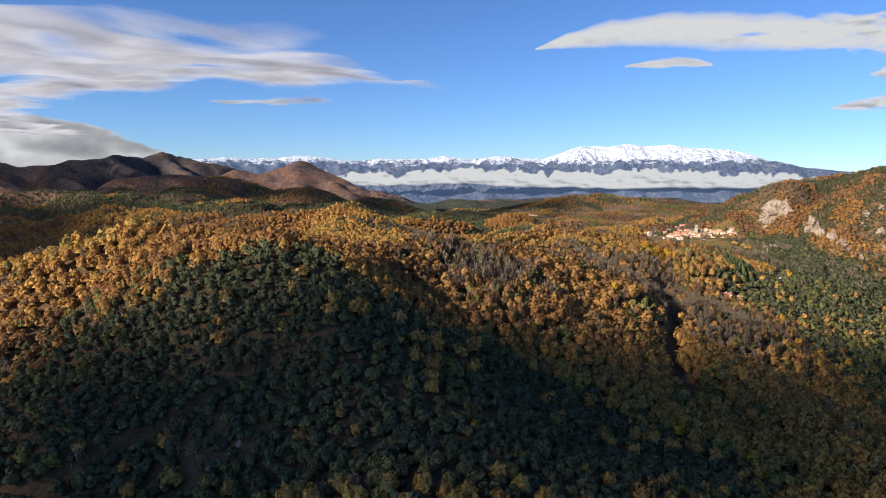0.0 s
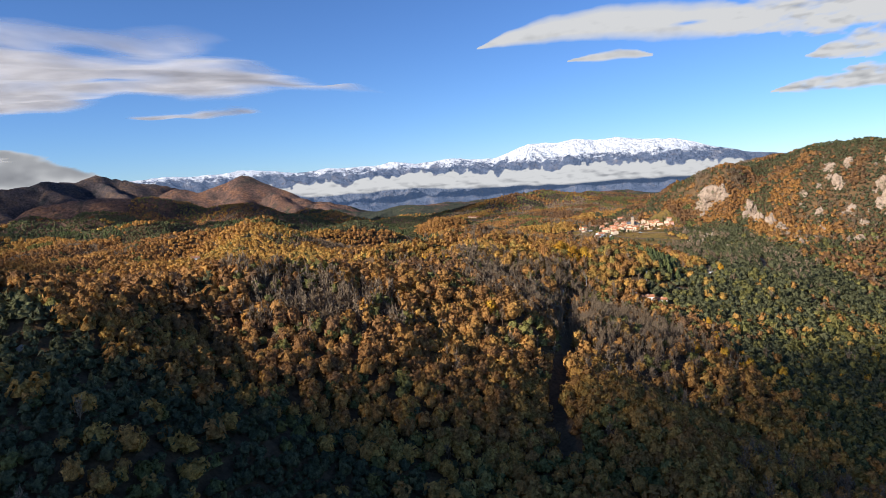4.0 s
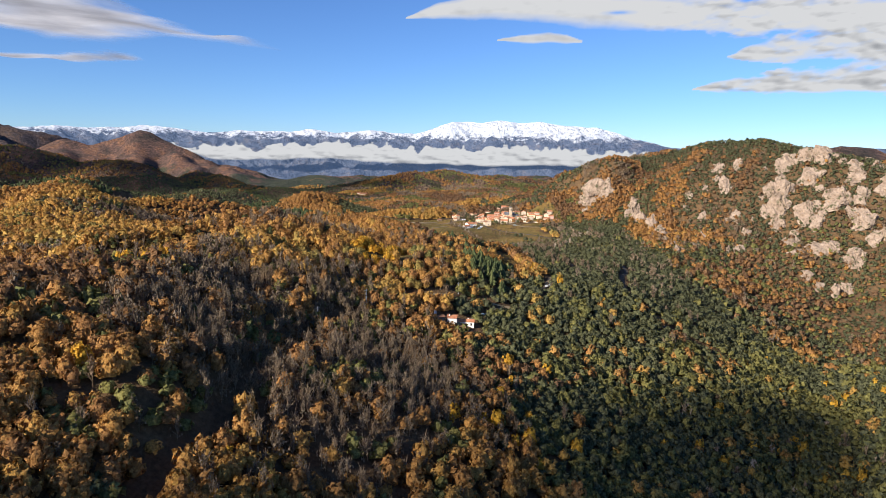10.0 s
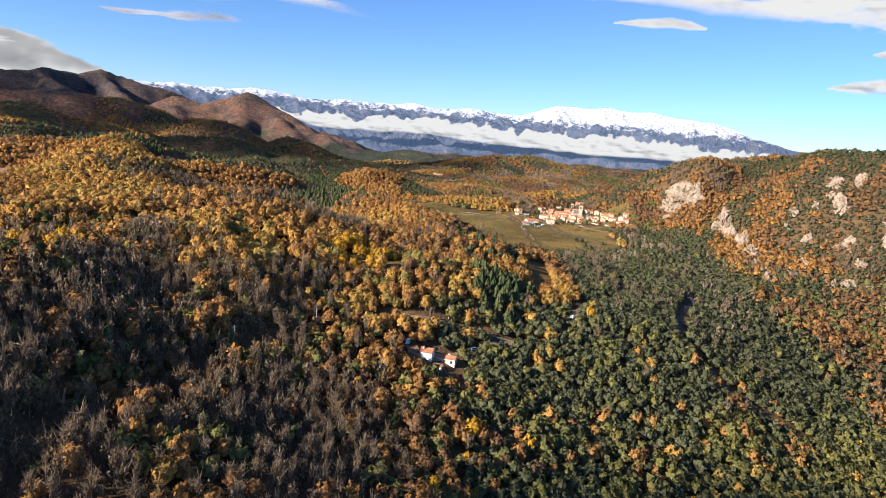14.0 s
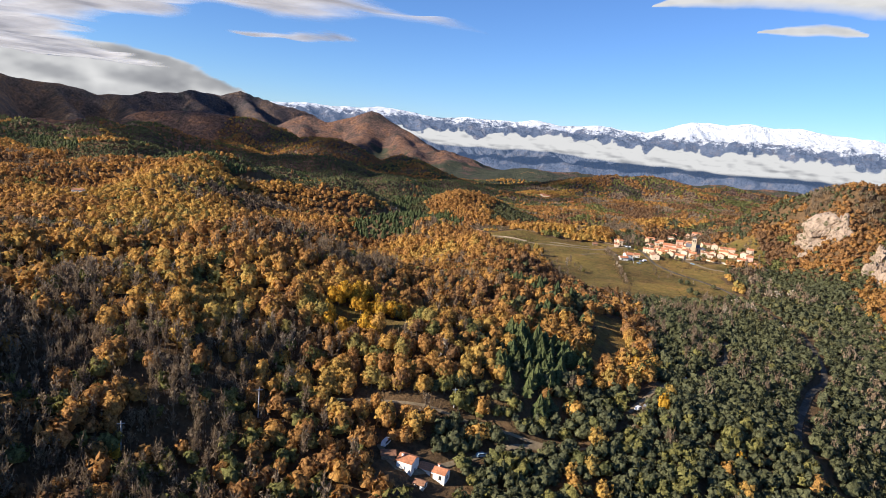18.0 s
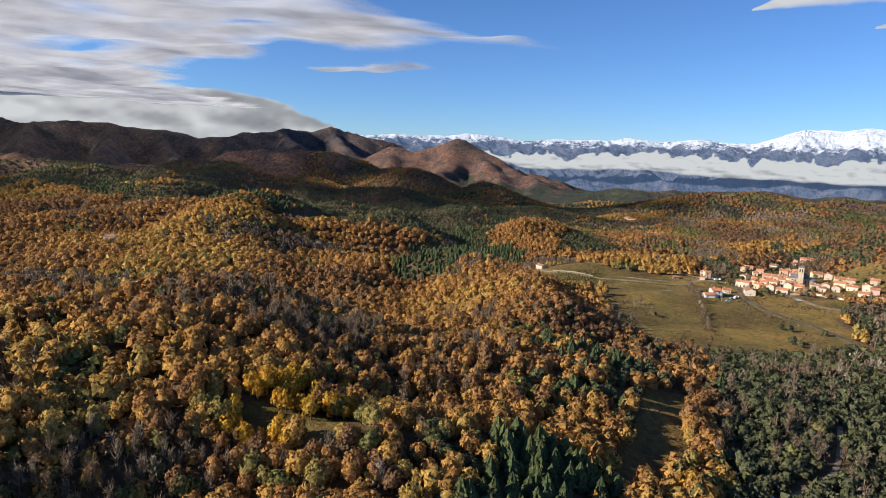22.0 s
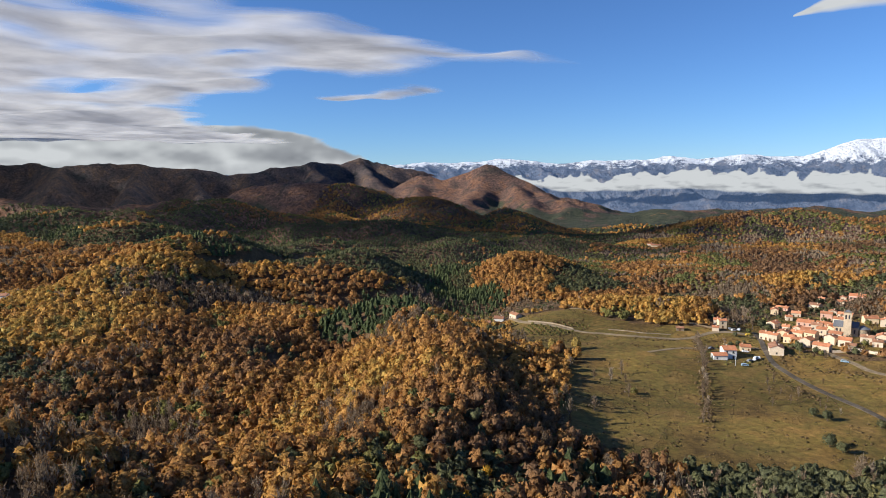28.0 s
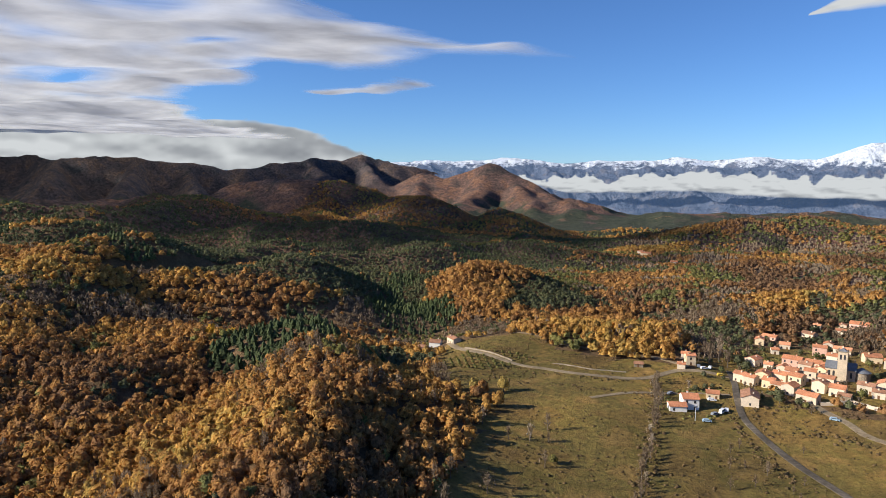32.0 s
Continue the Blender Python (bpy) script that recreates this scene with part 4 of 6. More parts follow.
def house(x, y, wide, deep, eaves, turn, wall=None, roof=None, label="", seed=0, ridge_along=True, chimney=True, name="house"):
    """A gabled house: ridge along its width, walls, two roof slopes, windows, a door, a chimney."""
    r = random.Random(seed * 13 + 5)
    top = anchor(name, x, y, turn, min(wide, deep) / 2)
    tagged(top, label or "small village house with pale plaster walls and a terracotta roof", "house", "houses of the village")
    wall, roof = wall or PLASTER, roof or TILES
    rise = deep * 0.5 * 0.42
    hw, hd = wide / 2, deep / 2
    bm = bmesh.new()
    # gabled body, its outline in the (depth, height) plane, drawn along the width
    out = [(-hd, -1.2), (hd, -1.2), (hd, eaves), (0, eaves + rise), (-hd, eaves)]
    a = [bm.verts.new((-hw, d, z)) for d, z in out]
    b2 = [bm.verts.new((hw, d, z)) for d, z in out]
    bm.faces.new(a)
    bm.faces.new(b2[::-1])
    for i in range(5):
        bm.faces.new((a[i], b2[i], b2[(i + 1) % 5], a[(i + 1) % 5]))
    bmesh.ops.recalc_face_normals(bm, faces=bm.faces[:])
    part("wall", bm, wall, top)
    for sgn in (-1, 1):
        bm = bmesh.new()
        over, t = 0.4, 0.22
        k = rise / hd
        pts = [(0.0, eaves + rise + 0.02), (sgn * (hd + over), eaves - over * k + 0.02), (sgn * (hd + over), eaves - over * k + t), (0.0, eaves + rise + t + 0.02)]
        a = [bm.verts.new((-hw - 0.3, d, z)) for d, z in pts]
        b2 = [bm.verts.new((hw + 0.3, d, z)) for d, z in pts]
        bm.faces.new(a)
        bm.faces.new(b2[::-1])
        for i in range(4):
            bm.faces.new((a[i], b2[i], b2[(i + 1) % 4], a[(i + 1) % 4]))
        bmesh.ops.recalc_face_normals(bm, faces=bm.faces[:])
        part("roof", bm, roof, top)
    floors = max(1, int(eaves / 2.8))
    cols = max(1, int(wide / 3.0))
    for fl in range(floors):
        for c in range(cols):
            wx = -hw + wide * (c + 0.5) / cols + r.uniform(-0.2, 0.2)
            z0 = 0.9 + fl * 2.75
            for side in (-1, 1):
                if r.random() < 0.15:
                    continue
                bm = bmesh.new()
                if fl == 0 and c == cols // 2 and side == -1:
                    box(bm, wx - 0.5, side * (hd + 0.03), 0.0, wx + 0.5, side * (hd - 0.15), 2.1)
                    part("door", bm, WOOD, top)
                    continue
                box(bm, wx - 0.48, side * (hd + 0.02), z0, wx + 0.48, side * (hd - 0.15), z0 + 1.25)
                w = part("window", bm, SHUTTER, top)
                bm = bmesh.new()
                box(bm, wx - 0.6, side * (hd + 0.08), z0 - 0.1, wx + 0.6, side * (hd - 0.1), z0)
                part("sill", bm, STONE, w)
    for side in (-1, 1):
        bm = bmesh.new()
        box(bm, side * (hw + 0.02), -0.45, 0.9 + (floors - 1) * 2.75, side * (hw - 0.15), 0.45, 2.1 + (floors - 1) * 2.75)
        part("window", bm, SHUTTER, top)
    if chimney:
        cx, cy = r.uniform(-0.3, 0.3) * wide, r.choice((-1, 1)) * hd * 0.35
        bm = bmesh.new()
        box(bm, cx - 0.35, cy - 0.3, eaves, cx + 0.35, cy + 0.3, eaves + rise + 0.7)
        ch = part("chimney", bm, wall, top)
        bm = bmesh.new()
        box(bm, cx - 0.45, cy - 0.4, eaves + rise + 0.7, cx + 0.45, cy + 0.4, eaves + rise + 0.85)
        part("cap", bm, roof, ch)
    return top


W, C, P, S = PLASTER, CREAM, PINK, STONE
T, O = TILES, OLD_TILES
TEXT = {W: "pale plaster", C: "cream plaster", P: "pink plaster", S: "grey-brown stone"}
HOUSES = [  # x, y, width, depth, eaves, turn, wall, roof
    (356, 1040, 8.5, 7, 4.2, 12, C, T), (373, 1036, 15, 8.5, 4.2, 88, W, O), (338, 1079, 5, 5, 3.2, 5, W, T), (342, 1088, 7, 6, 6.2, 10, C, T), (339, 1096, 6, 5.5, 4.5, 0, W, T),
    (376, 1113, 11, 7, 5.4, -28, W, T), (384, 1108, 6, 6, 4.2, -20, W, T), (369, 1074, 7, 6.5, 4.6, -25, W, T), (374, 1069, 8, 7, 5.0, -24, W, T), (380, 1079, 8.5, 7, 5.6, -20, C, T),
    (383, 1067, 8.5, 7, 5.2, -24, C, T), (389, 1082, 9.5, 7, 5.6, -22, W, T)]
HOUSES2 = [
    (387, 1062, 8, 6.5, 4.8, -26, W, T), (392, 1057, 9, 7, 4.6, -28, W, T), (396, 1073, 8, 7, 6.0, -22, C, T), (399, 1046, 13, 7.5, 4.6, -30, W, T), (397, 1117, 13, 9, 6.6, -18, P, T),
    (391, 1101, 7, 6, 5.0, -12, W, T), (395, 1092, 8, 7, 6.0, -20, P, T), (402, 1098, 8, 7, 6.4, -16, W, O), (403, 1083, 8, 7, 6.2, -20, W, T), (409, 1092, 9, 7, 6.0, -22, C, T), (407, 1109, 9.5, 7, 5.8, -15, W, T)]
HOUSES3 = [
    (413, 1103, 7, 6.5, 5.6, -18, P, T), (410, 1076, 9, 7, 5.8, -20, W, T), (406, 1064, 8, 7, 5.0, -26, W, O), (413, 1059, 9, 7, 4.6, -22, W, T), (415, 1051, 6.5, 5, 3.4, -20, S, O), (426, 1065, 10, 7, 5.2, -14, W, O),
    (435, 1072, 9, 7, 5.0, -20, W, T), (437, 1123, 12, 8, 6.0, 8, C, T), (426, 1148, 12, 7, 4.4, -12, W, T), (414, 1150, 9, 7, 6.0, -16, P, T), (421, 1172, 7, 6, 4.2, -10, W, T)]
HOUSES4 = [
    (413, 1206, 10, 7, 3.6, -24, W, O), (396, 1173, 9, 7, 4.4, -10, W, T), (388, 1195, 12, 7, 3.6, -22, P, T), (381, 1178, 8, 6, 4.0, -14, C, T), (389, 1151, 6, 5, 3.2, 5, W, T), (420, 1230, 6, 5, 3.4, -14, W, T),
    (433, 1214, 9, 7, 4.0, -20, W, T), (436, 1230, 6, 5, 3.4, -10, W, T), (445, 1219, 14, 8, 4.6, -16, P, T), (419, 1124, 10, 7, 5.0, -30, W, T), (430, 1058, 6.5, 6, 3.6, -10, W, O)]
HOUSES5 = [
    (444, 1110, 8, 7, 5.0, -8, W, T), (456, 1086, 9, 7, 5.2, -14, W, T), (446, 1075, 10, 7, 5.4, -18, C, T), (453, 1064, 11, 7, 5.2, -20, W, T), (462, 1060, 9, 7, 4.8, -16, W, O), (466, 1052, 9, 7, 4.6, -12, P, T),
    (456, 1040, 10, 7, 4.4, -20, W, T), (465, 1034, 8.5, 7, 4.2, -26, W, T), (441, 1062, 9, 7, 5.0, -18, W, T), (450, 1098, 9, 7, 5.0, -10, C, T), (470, 1070, 9, 7, 4.8, -12, W, T)]
for k, (x, y, w, d, e, turn, wl, rf) in enumerate(HOUSES + HOUSES2 + HOUSES3 + HOUSES4 + HOUSES5):
    size = "long" if w > 11 else "small" if w < 7 else "tall" if e > 5.7 else "plain"
    w, d, e, turn = w * (0.72 + 0.15 * ((k * 7) % 5) / 4), d * (0.74 + 0.18 * ((k * 3) % 4) / 3), e * (0.78 + 0.3 * ((k * 5) % 6) / 5), turn + (90 if k % 4 == 1 and k > 4 else 0) + (k * 11) % 17 - 8
    house(x, y, w, d, e, turn, wl, rf, f"{size} village house with {TEXT[wl]} walls and {'terracotta' if rf is T else 'brown'} roof", k)
# the detached white house beside the meadow, of two blocks
house(346, 1022, 7.5, 8, 5.6, 18, WHITE, T, "white two-storey house with an orange tile roof beside the meadow", 90)
house(341, 1015, 8, 6, 3.0, 18, WHITE, T, "low white wing of a house with a terracotta roof", 91, chimney=False)
# the white house on the wooded slope
house(240, 548, 5.4, 5.4, 4.7, -14, WHITE, T, "tall white house with a red tile roof on the wooded slope", 92)
house(248.4, 550.3, 9.5, 4.0, 3.0, -14, WHITE, T, "long white low house with a red tile roof beside a track", 93)
house(233, 549, 4.5, 3.6, 2.2, 20, STONE, O, "small stone shed with a brown roof at the track", 94, chimney=False, name="shed")
house(245.5, 543.5, 3.5, 3.0, 2.3, -14, WHITE, O, "little white lean-to outbuilding below the house", 95, chimney=False, name="shed")
house(-209, 945, 11, 7, 3.6, 20, WHITE, O, "white farmhouse at the edge of a hillside clearing", 96)
house(239, 1719, 15, 8, 5.5, 0, C, T, "distant cream farmhouse on the wooded hill", 97)
house(288, 1616, 9, 7, 4.5, 10, W, T, "distant small farmhouse among autumn trees", 98)
house(229, 1733, 9, 6, 4.5, -20, W, T, "distant farm outbuilding on the wooded hill", 99)
house(315, 1074, 5, 4, 2.4, 8, STONE, O, "grey stone field hut with a low roof", 100, chimney=False, name="shed")
house(187, 1102, 10, 6, 4.2, -40, W, O, "old pale farm building with a brown tile roof by the lane", 101)
house(172, 1104, 8, 7, 5.0, 10, WHITE, O, "partly ruined white farm building among dark trees", 102)
house(164, 1098, 5, 5, 3.4, 10, S, O, "ruined stone barn among dark trees", 103, chimney=False)
house(228, 607, 2.4, 2.2, 2.0, 10, WHITE, OLD_TILES, "tiny white hut in a forest clearing", 104, chimney=False, name="hut")


def church(x, y, turn):
    top = anchor("church", x, y, turn, 5)
    tagged(top, "village church with stone walls, slate roof and square bell tower", "church")
    bm = bmesh.new()
    out = [(-4.5, -1.5), (4.5, -1.5), (4.5, 7.0), (0, 9.8), (-4.5, 7.0)]
    a = [bm.verts.new((-8, d, z)) for d, z in out]
    b2 = [bm.verts.new((6, d, z)) for d, z in out]
    bm.faces.new(a), bm.faces.new(b2[::-1])
    for i in range(5):
        bm.faces.new((a[i], b2[i], b2[(i + 1) % 5], a[(i + 1) % 5]))
    bmesh.ops.recalc_face_normals(bm, faces=bm.faces[:])
    part("nave", bm, TOWER, top)
    for sgn in (-1, 1):
        bm = bmesh.new()
        pts = [(0, 9.85), (sgn * 5, 6.75), (sgn * 5, 7.0), (0, 10.1)]
        a = [bm.verts.new((-8.3, d, z)) for d, z in pts]
        b2 = [bm.verts.new((6.3, d, z)) for d, z in pts]
        bm.faces.new(a), bm.faces.new(b2[::-1])
        for i in range(4):
            bm.faces.new((a[i], b2[i], b2[(i + 1) % 4], a[(i + 1) % 4]))
        bmesh.ops.recalc_face_normals(bm, faces=bm.faces[:])
        part("roof", bm, SLATE, top)
    bm = bmesh.new()
    r = bmesh.ops.create_cone(bm, cap_ends=True, segments=20, radius1=4.0, radius2=4.0, depth=7.5, matrix=Matrix.Translation((8.5, 0, 2.25)))
    part("apse", bm, STONE, top)
    bm = bmesh.new()
    bmesh.ops.create_cone(bm, cap_ends=True, segments=20, radius1=4.4, radius2=0.2, depth=2.2, matrix=Matrix.Translation((8.5, 0, 7.1)))
    part("apse_roof", bm, SLATE, top, "conical grey slate roof")
    tower = bmesh.new()
    box(tower, -2.2, -8.3, -1.5, 2.2, -4.2, 17.0)
    t = part("tower", tower, TOWER, top, "square stone bell tower")
    bm = bmesh.new()
    box(bm, -2.5, -8.6, 17.0, 2.5, -3.9, 17.4)
    part("cornice", bm, STONE, t)
    for dx in (-1, 1):
        for dy in (-1, 1):
            bm = bmesh.new()
            bmesh.ops.create_cone(bm, cap_ends=True, segments=6, radius1=0.35, radius2=0.05, depth=1.2, matrix=Matrix.Translation((dx * 2.1, -6.25 + dy * 1.95, 18.0)))
            part("pinnacle", bm, STONE, t)
    bm = bmesh.new()
    bmesh.ops.create_cone(bm, cap_ends=True, segments=4, radius1=2.6, radius2=0.1, depth=1.6, matrix=Matrix.Translation((0, -6.25, 18.2)) @ Matrix.Rotation(radians(45), 4, "Z"))
    part("cap_roof", bm, SLATE, t)
    # solid dark panels on the uncut wall stand in for the openings' shade
    for sx in (-0.9, 0.9):
        bm = bmesh.new()
        box(bm, sx - 0.45, -8.33, 13.0, sx + 0.45, -8.1, 15.6)
        part("belfry_dark_panel", bm, SHUTTER, t, "dark panel in place of a belfry opening")
        bm = bmesh.new()
        box(bm, -2.23, -6.25 + sx - 0.45, 13.0, -2.0, -6.25 + sx + 0.45, 15.6)
        part("belfry_dark_panel", bm, SHUTTER, t, "dark panel in place of a belfry opening")
    for wx in (-6, -4, 4):
        bm = bmesh.new()
        box(bm, wx - 0.5, -4.53, 2.6, wx + 0.5, -4.35, 5.6)
        part("window", bm, SHUTTER, top)
    return top


church(419, 1091, -12)

# ---- trees ----
def crown_shape(sub, seed, squash=1.0, point=0.0, lumps=14, cut=-0.5):
    """A lumpy crown of unit radius, base open."""
    rng = np.random.default_rng(seed)
    v, f = ico(sub)
    c = rng.normal(size=(lumps, 3))
    c[:, 2] = np.abs(c[:, 2]) * 0.9 - 0.2
    c /= np.linalg.norm(c, axis=1)[:, None]
    grow = np.max(np.exp(-((1 - v @ c.T) / 0.10)) * rng.uniform(0.6, 1.1, lumps), axis=1)
    r = 0.72 + 0.40 * grow + rng.uniform(-0.07, 0.07, len(v))
    w = v * r[:, None]
    w[:, 2] *= squash
    if point:
        w[:, :2] *= (1 - point * np.clip((w[:, 2] / squash + 0.6) / 1.6, 0, 1))[:, None]
    keep = np.all(v[f][:, :, 2] > cut, axis=1) | (np.mean(v[f][:, :, 2], axis=1) > cut)
    f = f[keep]
    used, inv = np.unique(f, return_inverse=True)
    return w[used], inv.reshape(-1, 3)


def bare_shape(twigs, seed, tall=1.5, wide=1.0):
    """A leafless tree: a trunk and many thin upward branches."""
    rng = np.random.default_rng(seed)
    vs, fs = [], []

    def spike(a, b2, w):
        d = b2 - a
        s = np.cross(d, rng.normal(size=3))
        s *= w / (np.linalg.norm(s) + 1e-6)
        k = sum(len(q) for q in vs)
        vs.append(np.array([a - s, a + s, b2]))
        fs.append([k, k + 1, k + 2])

    top = np.array([0, 0, tall * 0.85])
    for _ in range(3):
        spike(np.array([0, 0, -1.1]), top, 0.07 * wide)
    for _ in range(twigs):
        h = rng.uniform(-0.35, tall * 0.6)
        t0 = np.array([0, 0, h])
        az, up = rng.uniform(0, 6.283), rng.uniform(0.35, 1.2)
        ln = rng.uniform(0.5, 1.0) * (1.0 - 0.35 * (h + 0.35) / tall)
        t1 = t0 + ln * np.array([np.cos(az) * np.cos(up), np.sin(az) * np.cos(up), np.sin(up) * 1.25])
        spike(t0, t1, 0.045 * wide)
        for _ in range(2):
            t2 = t0 + (t1 - t0) * rng.uniform(0.3, 0.8)
            spike(t2, t2 + rng.normal(size=3) * 0.24 + np.array([0, 0, 0.28]), 0.036 * wide)
    return np.concatenate(vs), np.array(fs)


def pine_shape(seed, tiers, sides):
    rng = np.random.default_rng(seed)
    vs, fs = [], []
    for t in range(tiers):
        s = t / tiers
        z0, r = -0.7 + 1.75 * s, 1.0 * (1 - s) ** 0.5 + 0.08
        k = len(vs)
        vs.append((0, 0, z0 + 0.8))
        for i in range(sides):
            a = 6.283 * (i + rng.uniform(-0.3, 0.3)) / sides
            rr = r * rng.uniform(0.6, 1.1) * (1.0 if i % 2 else 0.72)
            vs.append((rr * np.cos(a), rr * np.sin(a), z0 + rng.uniform(-0.1, 0.15)))
        for i in range(sides):
            fs.append((k, k + 1 + i, k + 1 + (i + 1) % sides))
    return np.array(vs), np.array(fs)


def join(*shapes):
    vs, fs, k = [], [], 0
    for v, f in shapes:
        vs.append(v)
        fs.append(f + k)
        k += len(v)
    return np.concatenate(vs), np.concatenate(fs)


def tufts(count, seed, squash=1.1, size=0.30):
    """Small three-sided leaf clusters all over a crown."""
    rng = np.random.default_rng(seed + 500)
    n = rng.normal(size=(count, 3))
    n[:, 2] = np.abs(n[:, 2]) * 1.1 - 0.35
    n /= np.linalg.norm(n, axis=1)[:, None]
    u = np.cross(n, rng.normal(size=(count, 3)))
    u /= np.linalg.norm(u, axis=1)[:, None]
    w = np.cross(n, u)
    r = rng.uniform(0.80, 1.0, (count, 1))
    s = size * rng.uniform(0.6, 1.25, (count, 1))
    tip = n * (r + s * rng.uniform(0.3, 0.9, (count, 1)))
    ring = [n * r + s * (np.cos(q) * u + np.sin(q) * w) for q in (0, 2.1, 4.2)]
    v = np.stack([tip, *ring], 1).reshape(-1, 3)
    v[:, 2] *= squash
    k = np.arange(count)[:, None] * 4
    f = np.concatenate([k + np.array([[0, 1, 2]]), k + np.array([[0, 2, 3]]), k + np.array([[0, 3, 1]])])
    return v, f


def leafy(count, seed, size, squash=1.0, low=-0.35, lobes=9, core=0.70, tilt=0.45):
    """A crown of leaf sprays, gathered in lobes round a dark hollow core."""
    rng = np.random.default_rng(seed + 900)
    k = np.arange(lobes) + 0.5
    z = 1 - (1 - low) * k / lobes
    a = 2.39996 * k + rng.uniform(-0.5, 0.5, lobes)
    q = np.sqrt(np.maximum(1 - z * z, 0))
    lobe = np.stack([q * np.cos(a), q * np.sin(a), z], 1) * rng.uniform(0.52, 0.74, (lobes, 1))
    pick = lobe[np.arange(count) % lobes]
    d = rng.normal(size=(count, 3)) + 0.9 * pick / np.linalg.norm(pick, axis=1)[:, None]
    d /= np.linalg.norm(d, axis=1)[:, None]
    c = pick + d * rng.uniform(0.26, 0.40, (count, 1))
    n = d + tilt * rng.normal(size=(count, 3))
    n /= np.linalg.norm(n, axis=1)[:, None]
    u = np.cross(n, rng.normal(size=(count, 3)))
    u /= np.linalg.norm(u, axis=1)[:, None]
    w = np.cross(n, u)
    r = size * rng.uniform(0.6, 1.35, (count, 1))
    v = np.stack([c + r * (np.cos(t) * u + np.sin(t) * w) for t in (0.0, 2.0, 4.3)], 1).reshape(-1, 3)
    v[:, 2] *= squash
    if count > 30:
        cv, cf = ico(0)
        cf = cf[cv[cf][:, :, 2].mean(1) > -0.2]
    else:
        ring = np.radians(72 * np.arange(5) + 20)
        cv = np.concatenate([np.stack([np.cos(ring), np.sin(ring), np.full(5, -0.25)], 1), [[0, 0, 0.95]]])
        cf = np.array([[i, (i + 1) % 5, 5] for i in range(5)])
    return join((v, np.arange(count * 3).reshape(-1, 3)), (cv * core * rng.uniform(0.85, 1.1, (len(cv), 1)) * np.array([1, 1, squash]), cf))


def rounded(v, f, share=0.62):
    """Normals between those of the sprays and those of the whole round crown."""
    n = np.zeros_like(v)
    fn = np.cross(v[f[:, 1]] - v[f[:, 0]], v[f[:, 2]] - v[f[:, 0]])
    fn /= np.linalg.norm(fn, axis=1)[:, None] + 1e-9
    for i in range(3):
        np.add.at(n, f[:, i], fn)
    n /= np.linalg.norm(n, axis=1)[:, None] + 1e-9
    r = v + np.array([0, 0, 0.15])
    r = r / (np.linalg.norm(r, axis=1)[:, None] + 1e-9)
    n = share * r + (1 - share) * n
    return n / (np.linalg.norm(n, axis=1)[:, None] + 1e-9)


SHAPES = {
    "oak": ([leafy(96, s, 0.205, 1.0, -0.3, 9, 0.74, 0.28) for s in range(6)], [leafy(30, 20 + s, 0.36, 0.95, -0.1, 7, 0.84, 0.26) for s in range(6)], [leafy(16, 30 + s, 0.50, 0.9, 0.0, 6, 0.84, 0.2) for s in range(5)], [leafy(7, 40 + s, 0.60, 0.9, 0.1, 5, 0.9, 0.12) for s in range(5)]),
    "holm": ([leafy(44, 60 + s, 0.31, 1.0, -0.1, 6, 0.74, 0.28) for s in range(6)], [leafy(18, 60 + s, 0.46, 0.95, 0.0, 5, 0.84, 0.26) for s in range(5)], [leafy(11, 70 + s, 0.56, 0.9, 0.1, 5, 0.86, 0.2) for s in range(5)], [leafy(5, 80 + s, 0.65, 0.9, 0.1, 4, 0.9, 0.12) for s in range(5)]),
    "pine": ([pine_shape(s, 7, 12) for s in range(4)], [pine_shape(s, 4, 8) for s in range(4)], [pine_shape(s, 3, 7) for s in range(3)], [pine_shape(s, 2, 6) for s in range(3)]),
    "bare": ([join(bare_shape(36, s, 1.25, 1.1), tufts(10, s, 1.1, 0.16)) for s in range(5)], [join(bare_shape(17, s, 1.2, 1.9), tufts(8, s, 1.1, 0.26)) for s in range(5)], [join(bare_shape(6, s, 1.2, 2.4), tufts(8, s, 1.0, 0.42)) for s in range(3)], [crown_shape(0, 50 + s, 1.0, 0.2, 5, -0.1) for s in range(3)]),
}
KINDS = {  # material, shape, radius range, height stretch
    "oak": (OAK, "oak", 2.4, 4.2, 1.2), "yellow": (YELLOW, "oak", 1.8, 3.4, 1.5), "evergreen": (GREEN, "holm", 1.7, 3.3, 1.05),
    "olive": (OLIVE, "holm", 2.2, 3.8, 1.05), "pine": (PINE, "pine", 2.8, 4.2, 0.95), "bare": (BARE, "bare", 2.1, 3.5, 1.4),
}


def blob(x, y, cx, cy, r):
    return np.exp(-((x - cx) ** 2 + (y - cy) ** 2) / r ** 2)


